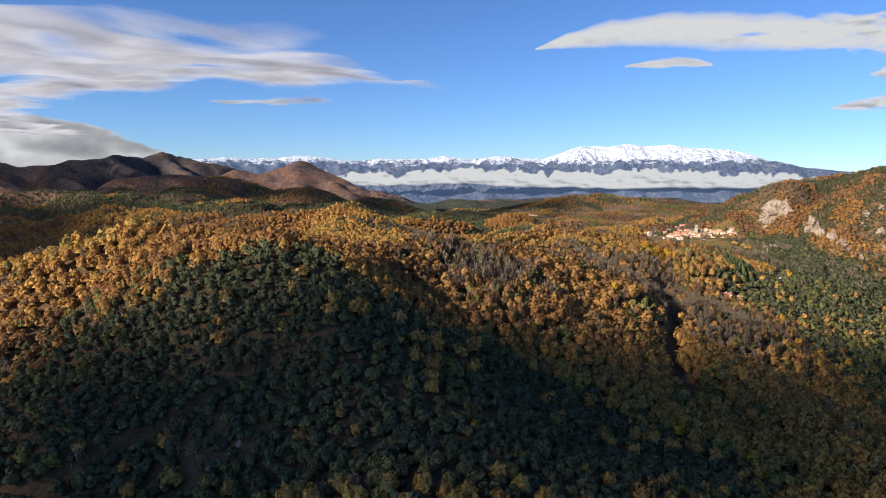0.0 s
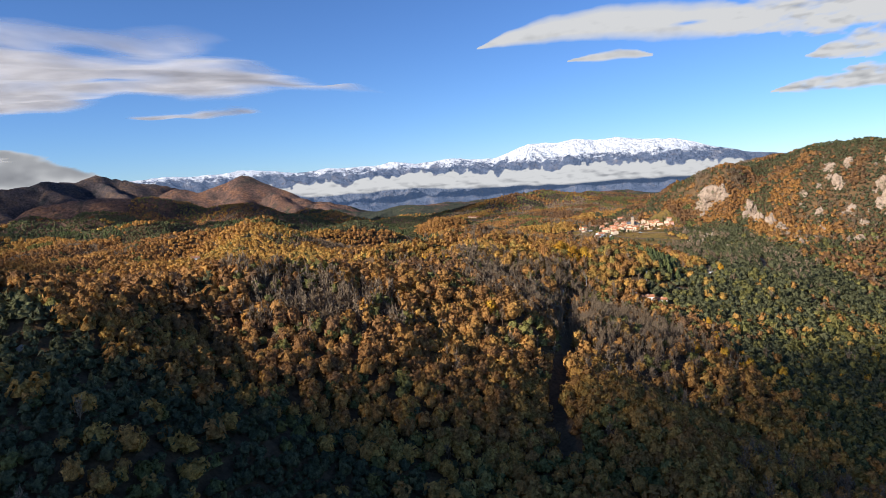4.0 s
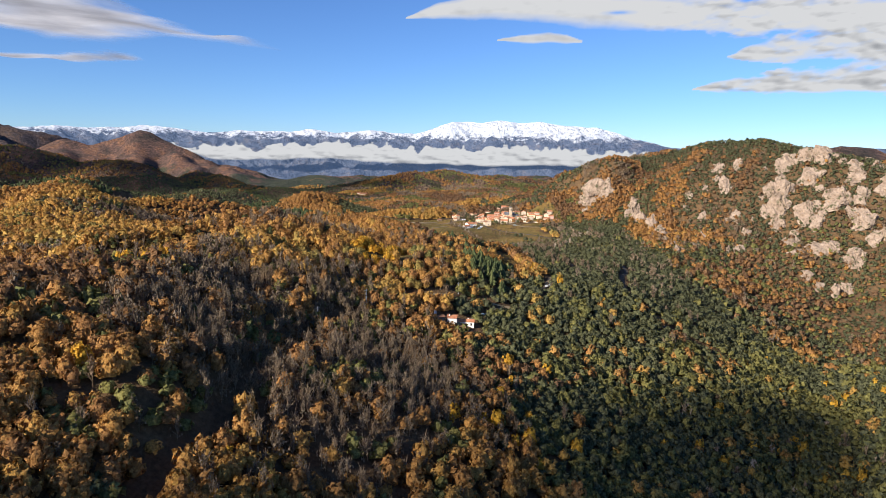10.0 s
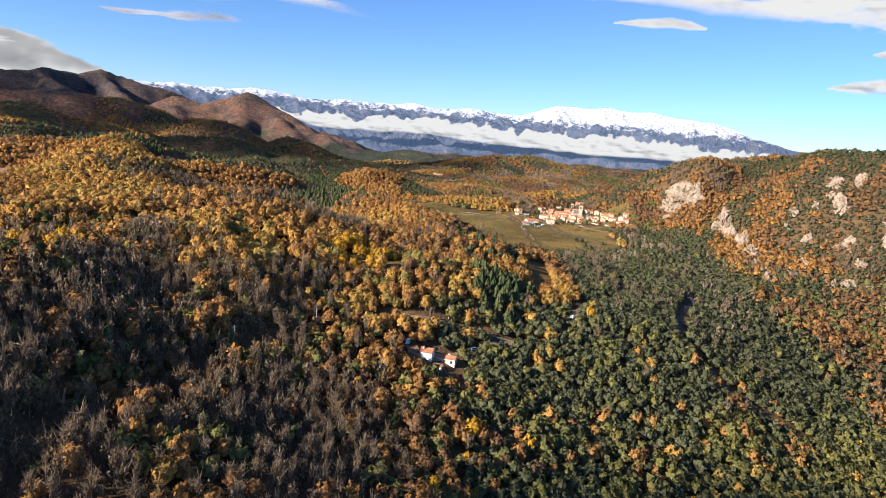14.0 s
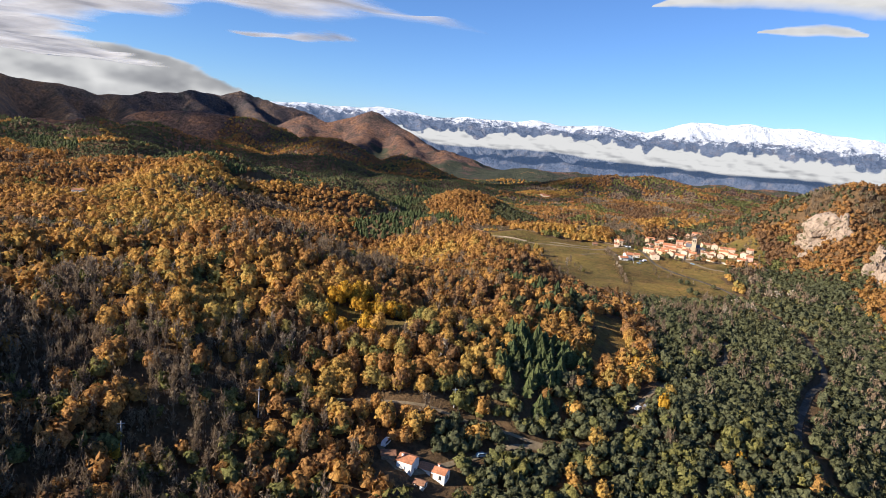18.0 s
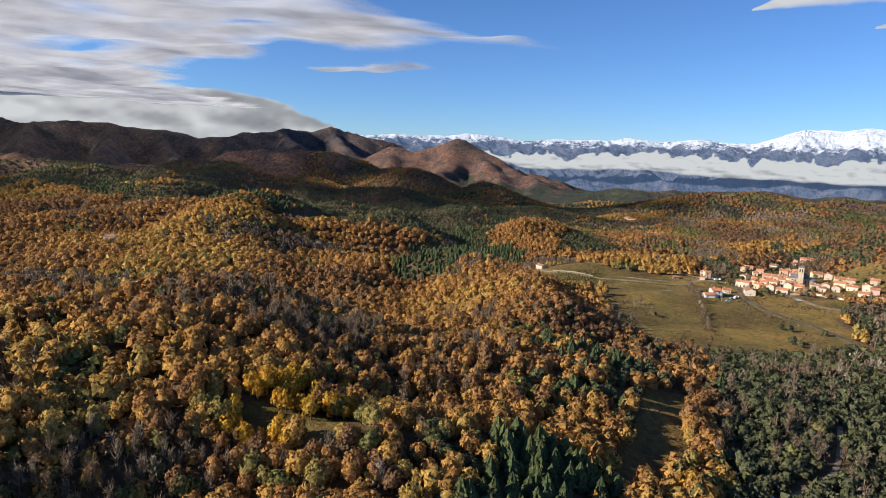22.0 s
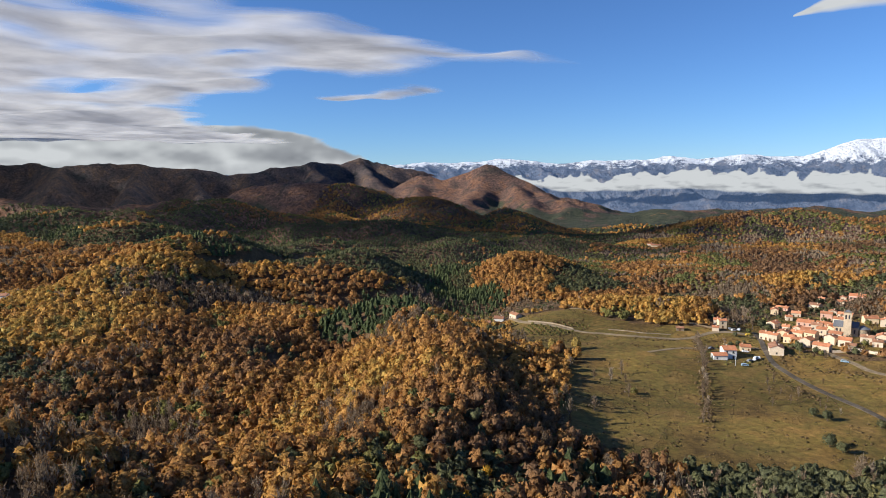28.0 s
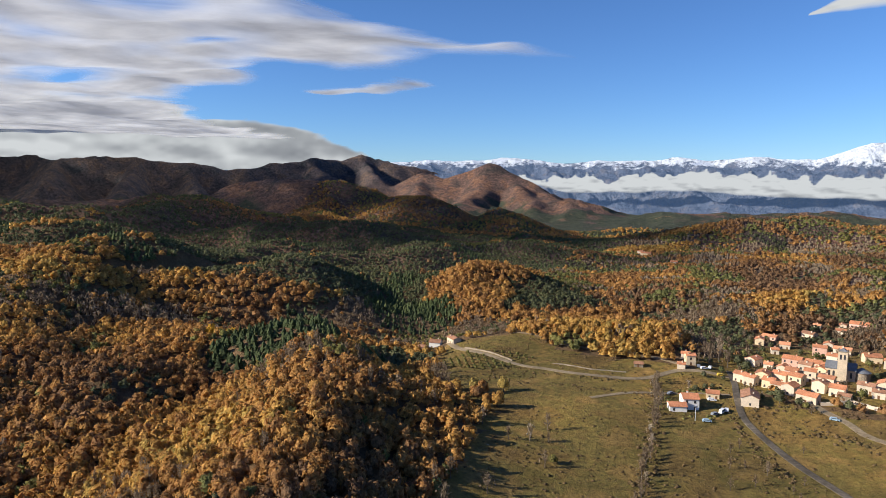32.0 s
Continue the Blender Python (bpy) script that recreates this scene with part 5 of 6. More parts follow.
def wood_mix(x, y):
    """Weights of the six kinds at a place, in the order of KINDS."""
    n = fbm(x, y, 70, 3)
    n2 = fbm(x + 400, y - 300, 38, 3)
    w = np.stack([1.0 + 0 * x, 0.02 + 0.18 * smooth(0.45, 0.9, n2), 0.04 + 0.9 * smooth(0.45, 0.95, n), 0.15 + 0.4 * smooth(0.2, 0.9, -n), 0.01 + 0 * x, 0.05 + 0.7 * smooth(0.45, 0.95, -n2)])
    slope = np.clip(1.3 * (blob(x, y, -60, 212, 50) + blob(x, y, -25, 248, 28) + blob(x, y, -120, 185, 50) + blob(x, y, 30, 200, 55)), 0, 1)
    w[2] += 3.4 * slope
    w[3] += 0.3 * slope
    right = smooth(-14, 14, x - 250 - 10 * n - 0.35 * np.maximum(520 - y, 0) * 0.2) * smooth(640, 590, y) + smooth(325, 345, x) * smooth(590, 640, y) * smooth(830, 780, y) * smooth(520, 470, x)
    w[2] += 5.5 * right
    w[3] += 2.6 * right
    w[1] += 0.45 * right
    w[0] += 0.9 * right * smooth(-0.2, 0.6, n2)
    w[5] += 0.5 * right
    hoar = np.clip(blob(x, y, 28, 368, 32) + 0.8 * blob(x, y, 105, 540, 45) + 0.8 * blob(x, y, 130, 425, 45) + 0.6 * blob(x, y, 190, 575, 26) + 0.6 * blob(x, y, 225, 480, 30) + 0.7 * blob(x, y, 150, 700, 40) + blob(x, y, 150, 480, 50) + blob(x, y, 190, 505, 30) + blob(x, y, 85, 790, 32) + blob(x, y, 175, 440, 45) + 0.8 * blob(x, y, 380, 700, 45) + blob(x, y, 150, 420, 30) + blob(x, y, 215, 960, 18) * 0.8 + blob(x, y, 165, 968, 26) + blob(x, y, -70, 985, 26) + blob(x, y, -30, 1052, 24) + blob(x, y, 140, 770, 22), 0, 1)
    w[5] += 1.8 * hoar
    w[3] += 0.6 * hoar
    firs = np.clip(blob(x, y, 278, 628, 15) + 0.6 * blob(x, y, 292, 752, 18) + blob(x, y, 273, 600, 13) + blob(x, y, 142, 1022, 24) + blob(x, y, 128, 1030, 34) + 0.5 * blob(x, y, 75, 1100, 30) + blob(x, y, 112, 1190, 42) + blob(x, y, 92, 1226, 32) + blob(x, y, 100, 1005, 30), 0, 1)
    w[4] += 14.0 * smooth(0.3, 0.6, firs) + 2.0 * firs
    w[2] += 1.5 * firs
    gold = blob(x, y, 200, 614, 13) + 1.3 * blob(x, y, 83, 521, 11) + 0.6 * blob(x, y, 310, 668, 9) + blob(x, y, 440, 935, 20) * 0.2
    w[1] += 9.0 * gold
    # evergreens added only to darken a slope that lies in shade
    w[2] += 0.6 * np.clip(blob(x, y, 268, 800, 34) + blob(x, y, 235, 765, 22), 0, 1)
    flank = np.clip(blob(x, y, 285, 698, 17) + blob(x, y, 279, 735, 18) + blob(x, y, 299, 750, 20) + blob(x, y, 308, 802, 20), 0, 1)
    w[2] += 2.6 * flank
    w[4] += 1.4 * flank
    thicket = np.clip(blob(x, y, 400, 815, 42) + blob(x, y, 378, 755, 38) + blob(x, y, 350, 800, 25), 0, 1)
    w[5] += 1.6 * thicket
    w[3] += 1.3 * thicket
    w[2] += 0.8 * thicket
    gully = np.clip(blob(x, y, 140, 450, 34) + blob(x, y, 165, 500, 40) + blob(x, y, 160, 540, 34) + blob(x, y, 190, 470, 30), 0, 1)
    w[5] += 0.7 * gully
    w[2] += 0.2 * gully
    bottom = smooth(325, 345, x) * smooth(500, 460, x - 0.12 * (y - 700)) * smooth(610, 650, y) * np.maximum(smooth(920, 880, y), smooth(425, 440, x) * smooth(1030, 990, y))
    w[5] += 2.2 * bottom
    w[2] += 10.0 * bottom
    w[3] *= 1 - 0.8 * bottom
    lee = np.exp(-(line_distance(x, y, [(-140, 800), (-60, 815), (30, 822)]) / 24) ** 2)
    w[2] += 1.5 * lee
    w[5] += 1.2 * lee
    w[0] *= 1 - 0.75 * bottom
    w[1] *= 1 - 0.6 * bottom
    w[0] += 7.0 * blob(x, y, 251, 597, 13) + 3.5 * blob(x, y, 250, 655, 24) + 2.5 * blob(x, y, 322, 690, 8) + 2.0 * blob(x, y, 310, 632, 9)
    dusk = np.clip(blob(x, y, 204, 1262, 30) + blob(x, y, 206, 1292, 28), 0, 1)
    w[2] += 24.0 * dusk
    crag = smooth(500, 540, x) * smooth(800, 860, y) * smooth(1200, 1150, y)
    w[2] += 1.2 * crag + 2.4 * crag * smooth(620, 680, x)
    w[5] += 0.35 * crag
    apron = smooth(470, 520, x) * smooth(880, 820, y)
    w[2] += 1.6 * apron
    w[3] += 0.7 * apron
    vale = smooth(1108, 1125, y) * smooth(1205, 1180, y) * smooth(40, 80, x) * smooth(440, 400, x)
    w[5] += 2.2 * vale
    w[3] += 1.0 * vale
    w[2] += 1.2 * vale
    cone = np.exp(-((x - 134) / 42) ** 4 - ((y - 1284) / 56) ** 4) + np.exp(-(line_distance(x, y, [(236, 1133), (322, 1128)]) / 15) ** 4)
    w[0] += 14.0 * cone
    gloom = smooth(150, 60, x - 0.1 * (y - 1300)) * smooth(1290, 1340, y) * smooth(2100, 1900, y)
    gloom = gloom * smooth(-1.0, -0.1, n - 0.4 * n2)
    w[4] += 3.0 * gloom
    w[2] += 9.0 * gloom
    front = np.interp(x, [-600, -274, -123, 21, 74, 120], [1180, 1100, 1098, 1122, 1170, 1230])
    hollow = smooth(0, 24, y - front - 14 * n) * smooth(105, 75, x) * smooth(1420, 1340, y) * smooth(-1.25, -0.3, n + 0.5 * n2)
    w[2] += 16.0 * hollow * (1 + 0.4 * n2)
    w[4] += 4.0 * hollow * (1 - n2)
    scrubby = smooth(1150, 1175, y) * smooth(212, 235, x) * smooth(1430, 1380, y)
    w[5] += 0.45 * scrubby
    w[3] += 0.25 * scrubby
    w[2] += 0.4 * scrubby
    dell = smooth(1290, 1320, y) * smooth(1600, 1540, y) * smooth(130, 100, x) * smooth(-260, -200, x)
    w[2] += 4.0 * dell
    w[4] += 1.5 * dell
    far = smooth(1400, 1700, y)
    behind = smooth(1285, 1320, y) * smooth(190, 225, x)
    w[5] += 0.08 * behind
    w[3] += 0.2 * behind
    w[5] += 0.2 * behind
    w[5] += 0.2 * smooth(1330, 1480, y)
    w[3] += 0.3 * smooth(1330, 1480, y)
    w[2] += 0.5 * far
    w[1] *= 1 - 0.8 * smooth(1100, 1200, y)
    return np.maximum(w, 0)


FLIGHT_LINE = [(0, 0), (60, 70), (175, 188), (240, 270), (295, 400), (324, 518), (363, 688)]   # rough line of passing, for the trees' detail


def seeds(x0, x1, y0, y1, step, rng):
    x, y = np.meshgrid(np.arange(x0, x1, step), np.arange(y0, y1, step), indexing="ij")
    x = x.ravel() + rng.uniform(-0.72, 0.72, x.size) * step
    y = y.ravel() + rng.uniform(-0.72, 0.72, y.size) * step
    return x, y


def wooded(x, y, rng):
    grass = open_land(x, y)
    ok = grass < 0.3
    ok |= (grass < 0.8) & (rng.random(x.size) < 0.22) & (y > 1040)
    for pts, w in ((ROAD_MAIN, 4.6), (ROAD_WEST, 5), (ROAD_EAST, 5), (LANE, 2.4), (TRACK, 1.7), (HOUSE_TRACK, 2.4), (CUT[:4], 3.6), (CUT[3:], 1.8)):
        ok &= line_distance(x, y, pts) > w
    ok &= ~((x > 232) & (x < 258) & (y > 532) & (y < 555))
    for hx, hy, hw, *_ in HOUSES + HOUSES2 + HOUSES3 + HOUSES4 + HOUSES5:
        ok &= np.hypot(x - hx, y - hy) > 4.5 + hw / 2
    ok &= np.hypot(x - 419, y - 1091) > 16
    ok &= np.hypot(x - 178, y - 1102) > 18
    ok &= ~((np.hypot(x + 215, (y - 935) * 1.4) < 26))
    ok &= ~(inside(x, y, CRAG_AREA) & (rng.random(x.size) < 0.08))
    return ok


CRAG_AREA = [(520, 900), (500, 1090), (620, 1130), (800, 1000), (900, 760), (700, 780)]


def seen_from_way(x, y):
    """Drops what lies behind the flight, outside the fan ahead."""
    ok, far_off = np.zeros(x.shape, bool), np.full(x.shape, 9e3)
    for cx, cy, a0, a1 in ((0, 0, -38, 38), (100, 116, -32, 46), (175, 188, -28, 48), (238, 267, -36, 40), (295, 400, -54, 22), (324, 518, -60, 16), (363, 688, -62, 14)):
        a = np.degrees(np.arctan2(x - cx, y - cy))
        d = np.hypot(x - cx, y - cy)
        ok |= (a > a0) & (a < a1) & (d > 70)
        far_off = np.where((a > a0) & (a < a1) & (d > 150), np.minimum(far_off, d), far_off)
    return ok, far_off


rng = np.random.default_rng(11)
WOODS = [  # west, east, south, north, spacing, size, far: simple crowns, only: 1 the evergreens of it, 2 the bare trees, 3 the oaks
    (70, 222, 1196, 1380, 3.7, 0.58, 0, 0), (222, 338, 1112, 1150, 3.8, 0.62, 0, 0), (-330, 560, -120, 900, 4.35, 1.0, 0, 0), (-200, 160, 110, 320, 4.0, 0.95, 0, 1), (95, 235, 410, 590, 5.4, 1.0, 0, 2), (-150, 185, 240, 490, 5.0, 0.95, 0, 3), (340, 480, 640, 900, 4.2, 0.95, 0, 1), (232, 560, 330, 660, 4.1, 1.0, 0, 1), (470, 900, 760, 1180, 3.3, 0.80, 0, 0),
    (-520, 470, 900, 1330, 4.8, 0.86, 0, 0), (470, 860, 1180, 1330, 5.0, 0.8, 0, 0), (560, 1000, 500, 780, 4.3, 0.74, 0, 0), (-900, 1300, 1800, 2150, 6.6, 0.95, 1, 0), (-900, 1100, 2150, 2700, 9.5, 1.2, 1, 0), (-900, -420, 1330, 1800, 6.4, 0.95, 1, 0), (-420, 720, 1330, 1800, 4.7, 0.76, 1, 0), (-1000, -520, 800, 1330, 7.6, 1.25, 1, 0), (-520, -330, 300, 900, 8, 1.2, 1, 0),
]
batches = [seeds(*q[:5], rng) for q in WOODS]
tx = np.concatenate([q[0] for q in batches])
ty = np.concatenate([q[1] for q in batches])
big = np.concatenate([np.full(q[0].size, w[5]) for q, w in zip(batches, WOODS)])
simple = np.concatenate([np.full(q[0].size, w[6]) for q, w in zip(batches, WOODS)]) > 0
only = np.concatenate([np.full(q[0].size, w[7]) for q, w in zip(batches, WOODS)])
big = np.where((tx < 130) & (ty < 330), big * 0.8, big)
fan, far_off = seen_from_way(tx, ty)
big = np.where(~fan, 1.4, big)
simple = simple | ~fan
vale = (ty > 1110) & (ty < 1185) & (tx > 60) & (tx < 420) & (line_distance(tx, ty, [(236, 1133), (322, 1128)]) > 16)
big = np.where(vale, big * 0.7, big)
keep = wooded(tx, ty, rng) & (fan | ((rng.random(tx.size) < 0.22) & (ty < 900) & (tx > -400)))
tx, ty, big, far_off, simple, only = tx[keep], ty[keep], big[keep], far_off[keep], simple[keep], only[keep]
tz = height(tx, ty)
weights = wood_mix(tx, ty)
luck = -np.log(-np.log(rng.random((6, tx.size)).clip(1e-6, 1 - 1e-6)))
stand = np.stack([fbm(tx + 511 * k, ty - 277 * k, 30, 2) for k in range(6)]) + np.stack([smooth(1100, 1200, ty) * fbm(tx + 311 * k, ty + 177 * k, 80, 2) for k in range(6)])      # kinds keep together in stands
kind_no = np.argmax(np.log(weights + 1e-4) + (0.55 - 0.27 * smooth(850, 1000, ty)) * luck + (0.9 + 0.35 * smooth(850, 1000, ty)) * stand, 0)
keep = np.where(only > 0, np.choose(only.astype(int), [kind_no > 9, (kind_no == 2) | (kind_no == 3), kind_no == 5, kind_no == 0]), (kind_no != 0) | (rng.random(tx.size) < 0.92) | simple | (big < 0.85))          # broad oaks stand wider apart
tx, ty, tz, big, far_off, simple, kind_no = tx[keep], ty[keep], tz[keep], big[keep], far_off[keep], simple[keep], kind_no[keep]
in_village = inside(tx, ty, VILLAGE)
kind_no = np.where(in_village & (kind_no < 2), 5 - 3 * (rng.random(tx.size) < 0.5), kind_no)          # gardens hold no oaks
big = np.where(in_village, 0.6, big)
dist = line_distance(tx, ty, FLIGHT_LINE)
level = np.where(far_off < 236, 0, np.where(far_off < 430, 1, 2))
level = np.where(simple, 3, level)
OWN_TREES = np.nonzero((tx > 168) & (tx < 252) & (ty > 572) & (ty < 645) & (dist < 165))[0][:290]   # trees round the clearing, each a thing of its own
level[OWN_TREES] = 9
ZONES = {"start_slope": lambda x, y: y < 330, "gully": lambda x, y: (y >= 330) & (y < 560), "spur": lambda x, y: (y >= 560) & (y < 790), "valley": lambda x, y: (y >= 790) & (y < 1330), "far_hills": lambda x, y: y >= 1330}
LABELS = {"oak": "autumn oak wood in rust, orange and brown", "yellow": "poplars in bright yellow autumn leaf", "evergreen": "dark green evergreen oak wood", "olive": "olive green trees among the autumn wood", "pine": "dense dark green pine wood", "bare": "grey leafless trees with bare twigs"}
tris = 0
for zone, test in ZONES.items():
    here = test(tx, ty)
    for kn, (kind, (mat, shape, r0, r1, tall)) in enumerate(KINDS.items()):
        vs, fs, tn, ns, k = [], [], [], [], 0
        for lv in range(4):
            pick = np.nonzero(here & (kind_no == kn) & (level == lv))[0]
            forms = SHAPES[shape][lv]
            for q, (v, f) in enumerate(forms):
                ids = pick[q::len(forms)]
                if not len(ids):
                    continue
                r = (r0 + (r1 - r0) * rng.random(len(ids)) ** 1.5) * big[ids]
                a = rng.uniform(0, 6.283, len(ids))
                st = tall * rng.uniform(0.85, 1.2, len(ids))
                c, s = np.cos(a) * r, np.sin(a) * r
                w = np.empty((len(ids), len(v), 3))
                w[:, :, 0] = v[None, :, 0] * c[:, None] - v[None, :, 1] * s[:, None] + tx[ids][:, None]
                w[:, :, 1] = v[None, :, 0] * s[:, None] + v[None, :, 1] * c[:, None] + ty[ids][:, None]
                w[:, :, 2] = v[None, :, 2] * (r * st)[:, None] + (tz[ids] + r * st * np.where(simple[ids], 0.35, 0.75))[:, None]
                vs.append(w.reshape(-1, 3))
                n = rounded(v, f)
                ca, sa = np.cos(a)[:, None], np.sin(a)[:, None]
                ns.append(np.stack([n[None, :, 0] * ca - n[None, :, 1] * sa, n[None, :, 0] * sa + n[None, :, 1] * ca, np.repeat(n[None, :, 2], len(ids), 0)], -1).reshape(-1, 3))
                tn.append(np.repeat(1 + np.clip(0.48 - 0.22 * (ty[ids] > 1400) - 0.25 * (tx[ids] > 470) - 0.2 * ((tx[ids] > 200) & (ty[ids] > 1150) & (ty[ids] <= 1400)) + 0.36 * fbm(tx[ids] + 77, ty[ids], 120, 3) + np.where(ty[ids] > 900, 0.3, 0.5) * (rng.random(len(ids)) - 0.5), 0, 1), len(v)))
                fs.append((f[None] + (np.arange(len(ids)) * len(v))[:, None, None] + k).reshape(-1, 3))
                k += len(ids) * len(v)
        if not vs:
            continue
        F3 = np.concatenate(fs)
        tris += len(F3)
        name = {"oak": "oak_wood", "yellow": "poplar_grove", "evergreen": "evergreen_wood", "olive": "mixed_wood", "pine": "pine_wood", "bare": "bare_wood"}[kind]
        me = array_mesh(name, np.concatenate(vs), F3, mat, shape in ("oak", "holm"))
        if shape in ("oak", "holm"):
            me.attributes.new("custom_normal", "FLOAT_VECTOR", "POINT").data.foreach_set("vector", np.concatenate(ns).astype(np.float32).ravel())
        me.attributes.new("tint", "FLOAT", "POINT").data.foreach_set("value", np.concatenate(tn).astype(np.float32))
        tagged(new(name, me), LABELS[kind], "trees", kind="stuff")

# ---- roads, tracks, walls ----
def ribbon(name, pts, wide, mat, label, lift=0.12, category="road"):
    """A road laid on the ground, with a rounded crown and a real edge."""
    P2 = [Vector((a, b, 0)) for a, b in pts]
    dense = []
    for i in range(len(P2) - 1):
        p0, p1, p2, p3 = P2[max(i - 1, 0)], P2[i], P2[i + 1], P2[min(i + 2, len(P2) - 1)]
        n = max(2, int((p2 - p1).length / 3))
        for k in range(n):
            t = k / n
            dense.append(0.5 * ((2 * p1) + (p2 - p0) * t + (2 * p0 - 5 * p1 + 4 * p2 - p3) * t * t + (3 * p1 - p0 - 3 * p2 + p3) * t ** 3))
    dense.append(P2[-1])
    rows_ = []
    for i, p in enumerate(dense):
        d = (dense[min(i + 1, len(dense) - 1)] - dense[max(i - 1, 0)]).normalized()
        s = Vector((d.y, -d.x, 0))
        line_ = []
        for q, dz in ((-0.5, -1.2), (-0.5, 0.0), (-0.25, 0.04), (0.25, 0.04), (0.5, 0.0), (0.5, -1.2)):
            c = p + s * q * wide
            line_.append((c.x, c.y, float(ground_at(c.x, c.y)) + lift + dz))
        rows_.append(line_)
    v = np.array(rows_).reshape(-1, 3)
    return tagged(new(name, array_mesh(name, v, grid_faces(len(rows_), 6), mat)), label, category, kind="structure")


def ground_at(x, y):
    """Height of the ground sheet itself between its grid lines."""
    i = np.clip(np.searchsorted(xs, x) - 1, 0, len(xs) - 2)
    j = np.clip(np.searchsorted(ys, y) - 1, 0, len(ys) - 2)
    u, v = (x - xs[i]) / (xs[i + 1] - xs[i]), (y - ys[j]) / (ys[j + 1] - ys[j])
    return max((gz[i, j] * (1 - u) + gz[i + 1, j] * u) * (1 - v) + (gz[i, j + 1] * (1 - u) + gz[i + 1, j + 1] * u) * v, 0.5 * (gz[i, j] + gz[i + 1, j + 1]) - 9)


ribbon("road", ROAD_MAIN, 3.2, ASPHALT, "grey asphalt country road winding up to the village", 0.25)
ribbon("road", ROAD_WEST, 3.6, EARTH, "pale gravel lane across the upper meadow", 0.2)
ribbon("road", ROAD_EAST, 3.6, EARTH, "pale earth lane below the village", 0.2)
ribbon("road", LANE, 2.0, EARTH, "pale earth lane among the trees", 0.2)
ribbon("road", TRACK, 1.0, EARTH, "pale forest track along the wooded slope", 0.2)
ribbon("road", HOUSE_TRACK, 1.8, EARTH, "short earth drive to the white house", 0.28)
ribbon("road", [(300, 1012), (318, 1030), (337, 1041), (352, 1046), (364, 1047)], 2.6, EARTH, "pale drive to the detached houses", 0.2)
ribbon("road", [(225, 1120), (262, 1104), (300, 1092), (326, 1088), (342, 1082)], 2.4, EARTH, "narrow terrace track below the orange knoll", 0.2)


def dry_wall(pts, high, thick, label, mat=None):
    vs, n = [], 0
    for (ax, ay), (bx, by) in zip(pts, pts[1:]):
        k = max(2, int(math.hypot(bx - ax, by - ay) / 2))
        for i in range(k):
            t = i / k
            x, y = ax + (bx - ax) * t, ay + (by - ay) * t
            nx, ny = -(by - ay), bx - ax
            ln = math.hypot(nx, ny)
            nx, ny = nx / ln * thick / 2, ny / ln * thick / 2
            g = float(ground_at(x, y))
            h = high * (0.85 + 0.3 * random.random())
            vs.append([(x + nx, y + ny, g - 0.6), (x + nx, y + ny, g + h), (x - nx, y - ny, g + h), (x - nx, y - ny, g - 0.6)])
    v = np.array(vs).reshape(-1, 3)
    return tagged(new("stone_wall", array_mesh("stone_wall", v, grid_faces(len(vs), 4), mat or STONE)), label, "wall")


dry_wall([(243, 1061), (228, 1070), (214, 1078), (200, 1087)], 0.9, 0.45, "pale stone retaining wall along the gravel lane")
dry_wall([(262, 1099), (290, 1098), (318, 1096)], 0.6, 0.5, "low dry-stone terrace wall on the grassy slope")
dry_wall([(268, 1060), (290, 1057), (312, 1062)], 0.55, 0.5, "low dry-stone terrace wall on the grassy slope")
dry_wall([(404, 1042), (418, 1046), (440, 1030), (452, 1024)], 1.6, 0.6, "pale village garden wall above the meadow", W)

# ---- small things: pole, cars, bushes, hedge, orchard ----
METAL = plain_material("galvanised metal", (0.42, 0.42, 0.42), 0.5, 0.1)
CAR_PAINT = {"white": plain_material("white car paint", (0.75, 0.75, 0.75), 0.3, 0.03), "blue": plain_material("pale blue car paint", (0.34, 0.46, 0.54), 0.3, 0.03), "grey": plain_material("grey car paint", (0.20, 0.21, 0.23), 0.3, 0.03), "red": plain_material("red car paint", (0.42, 0.06, 0.04), 0.3, 0.03), "yellow": plain_material("yellow car paint", (0.60, 0.42, 0.05), 0.3, 0.03)}
RUBBER = plain_material("black rubber", (0.02, 0.02, 0.02), 0.8, 0.1)


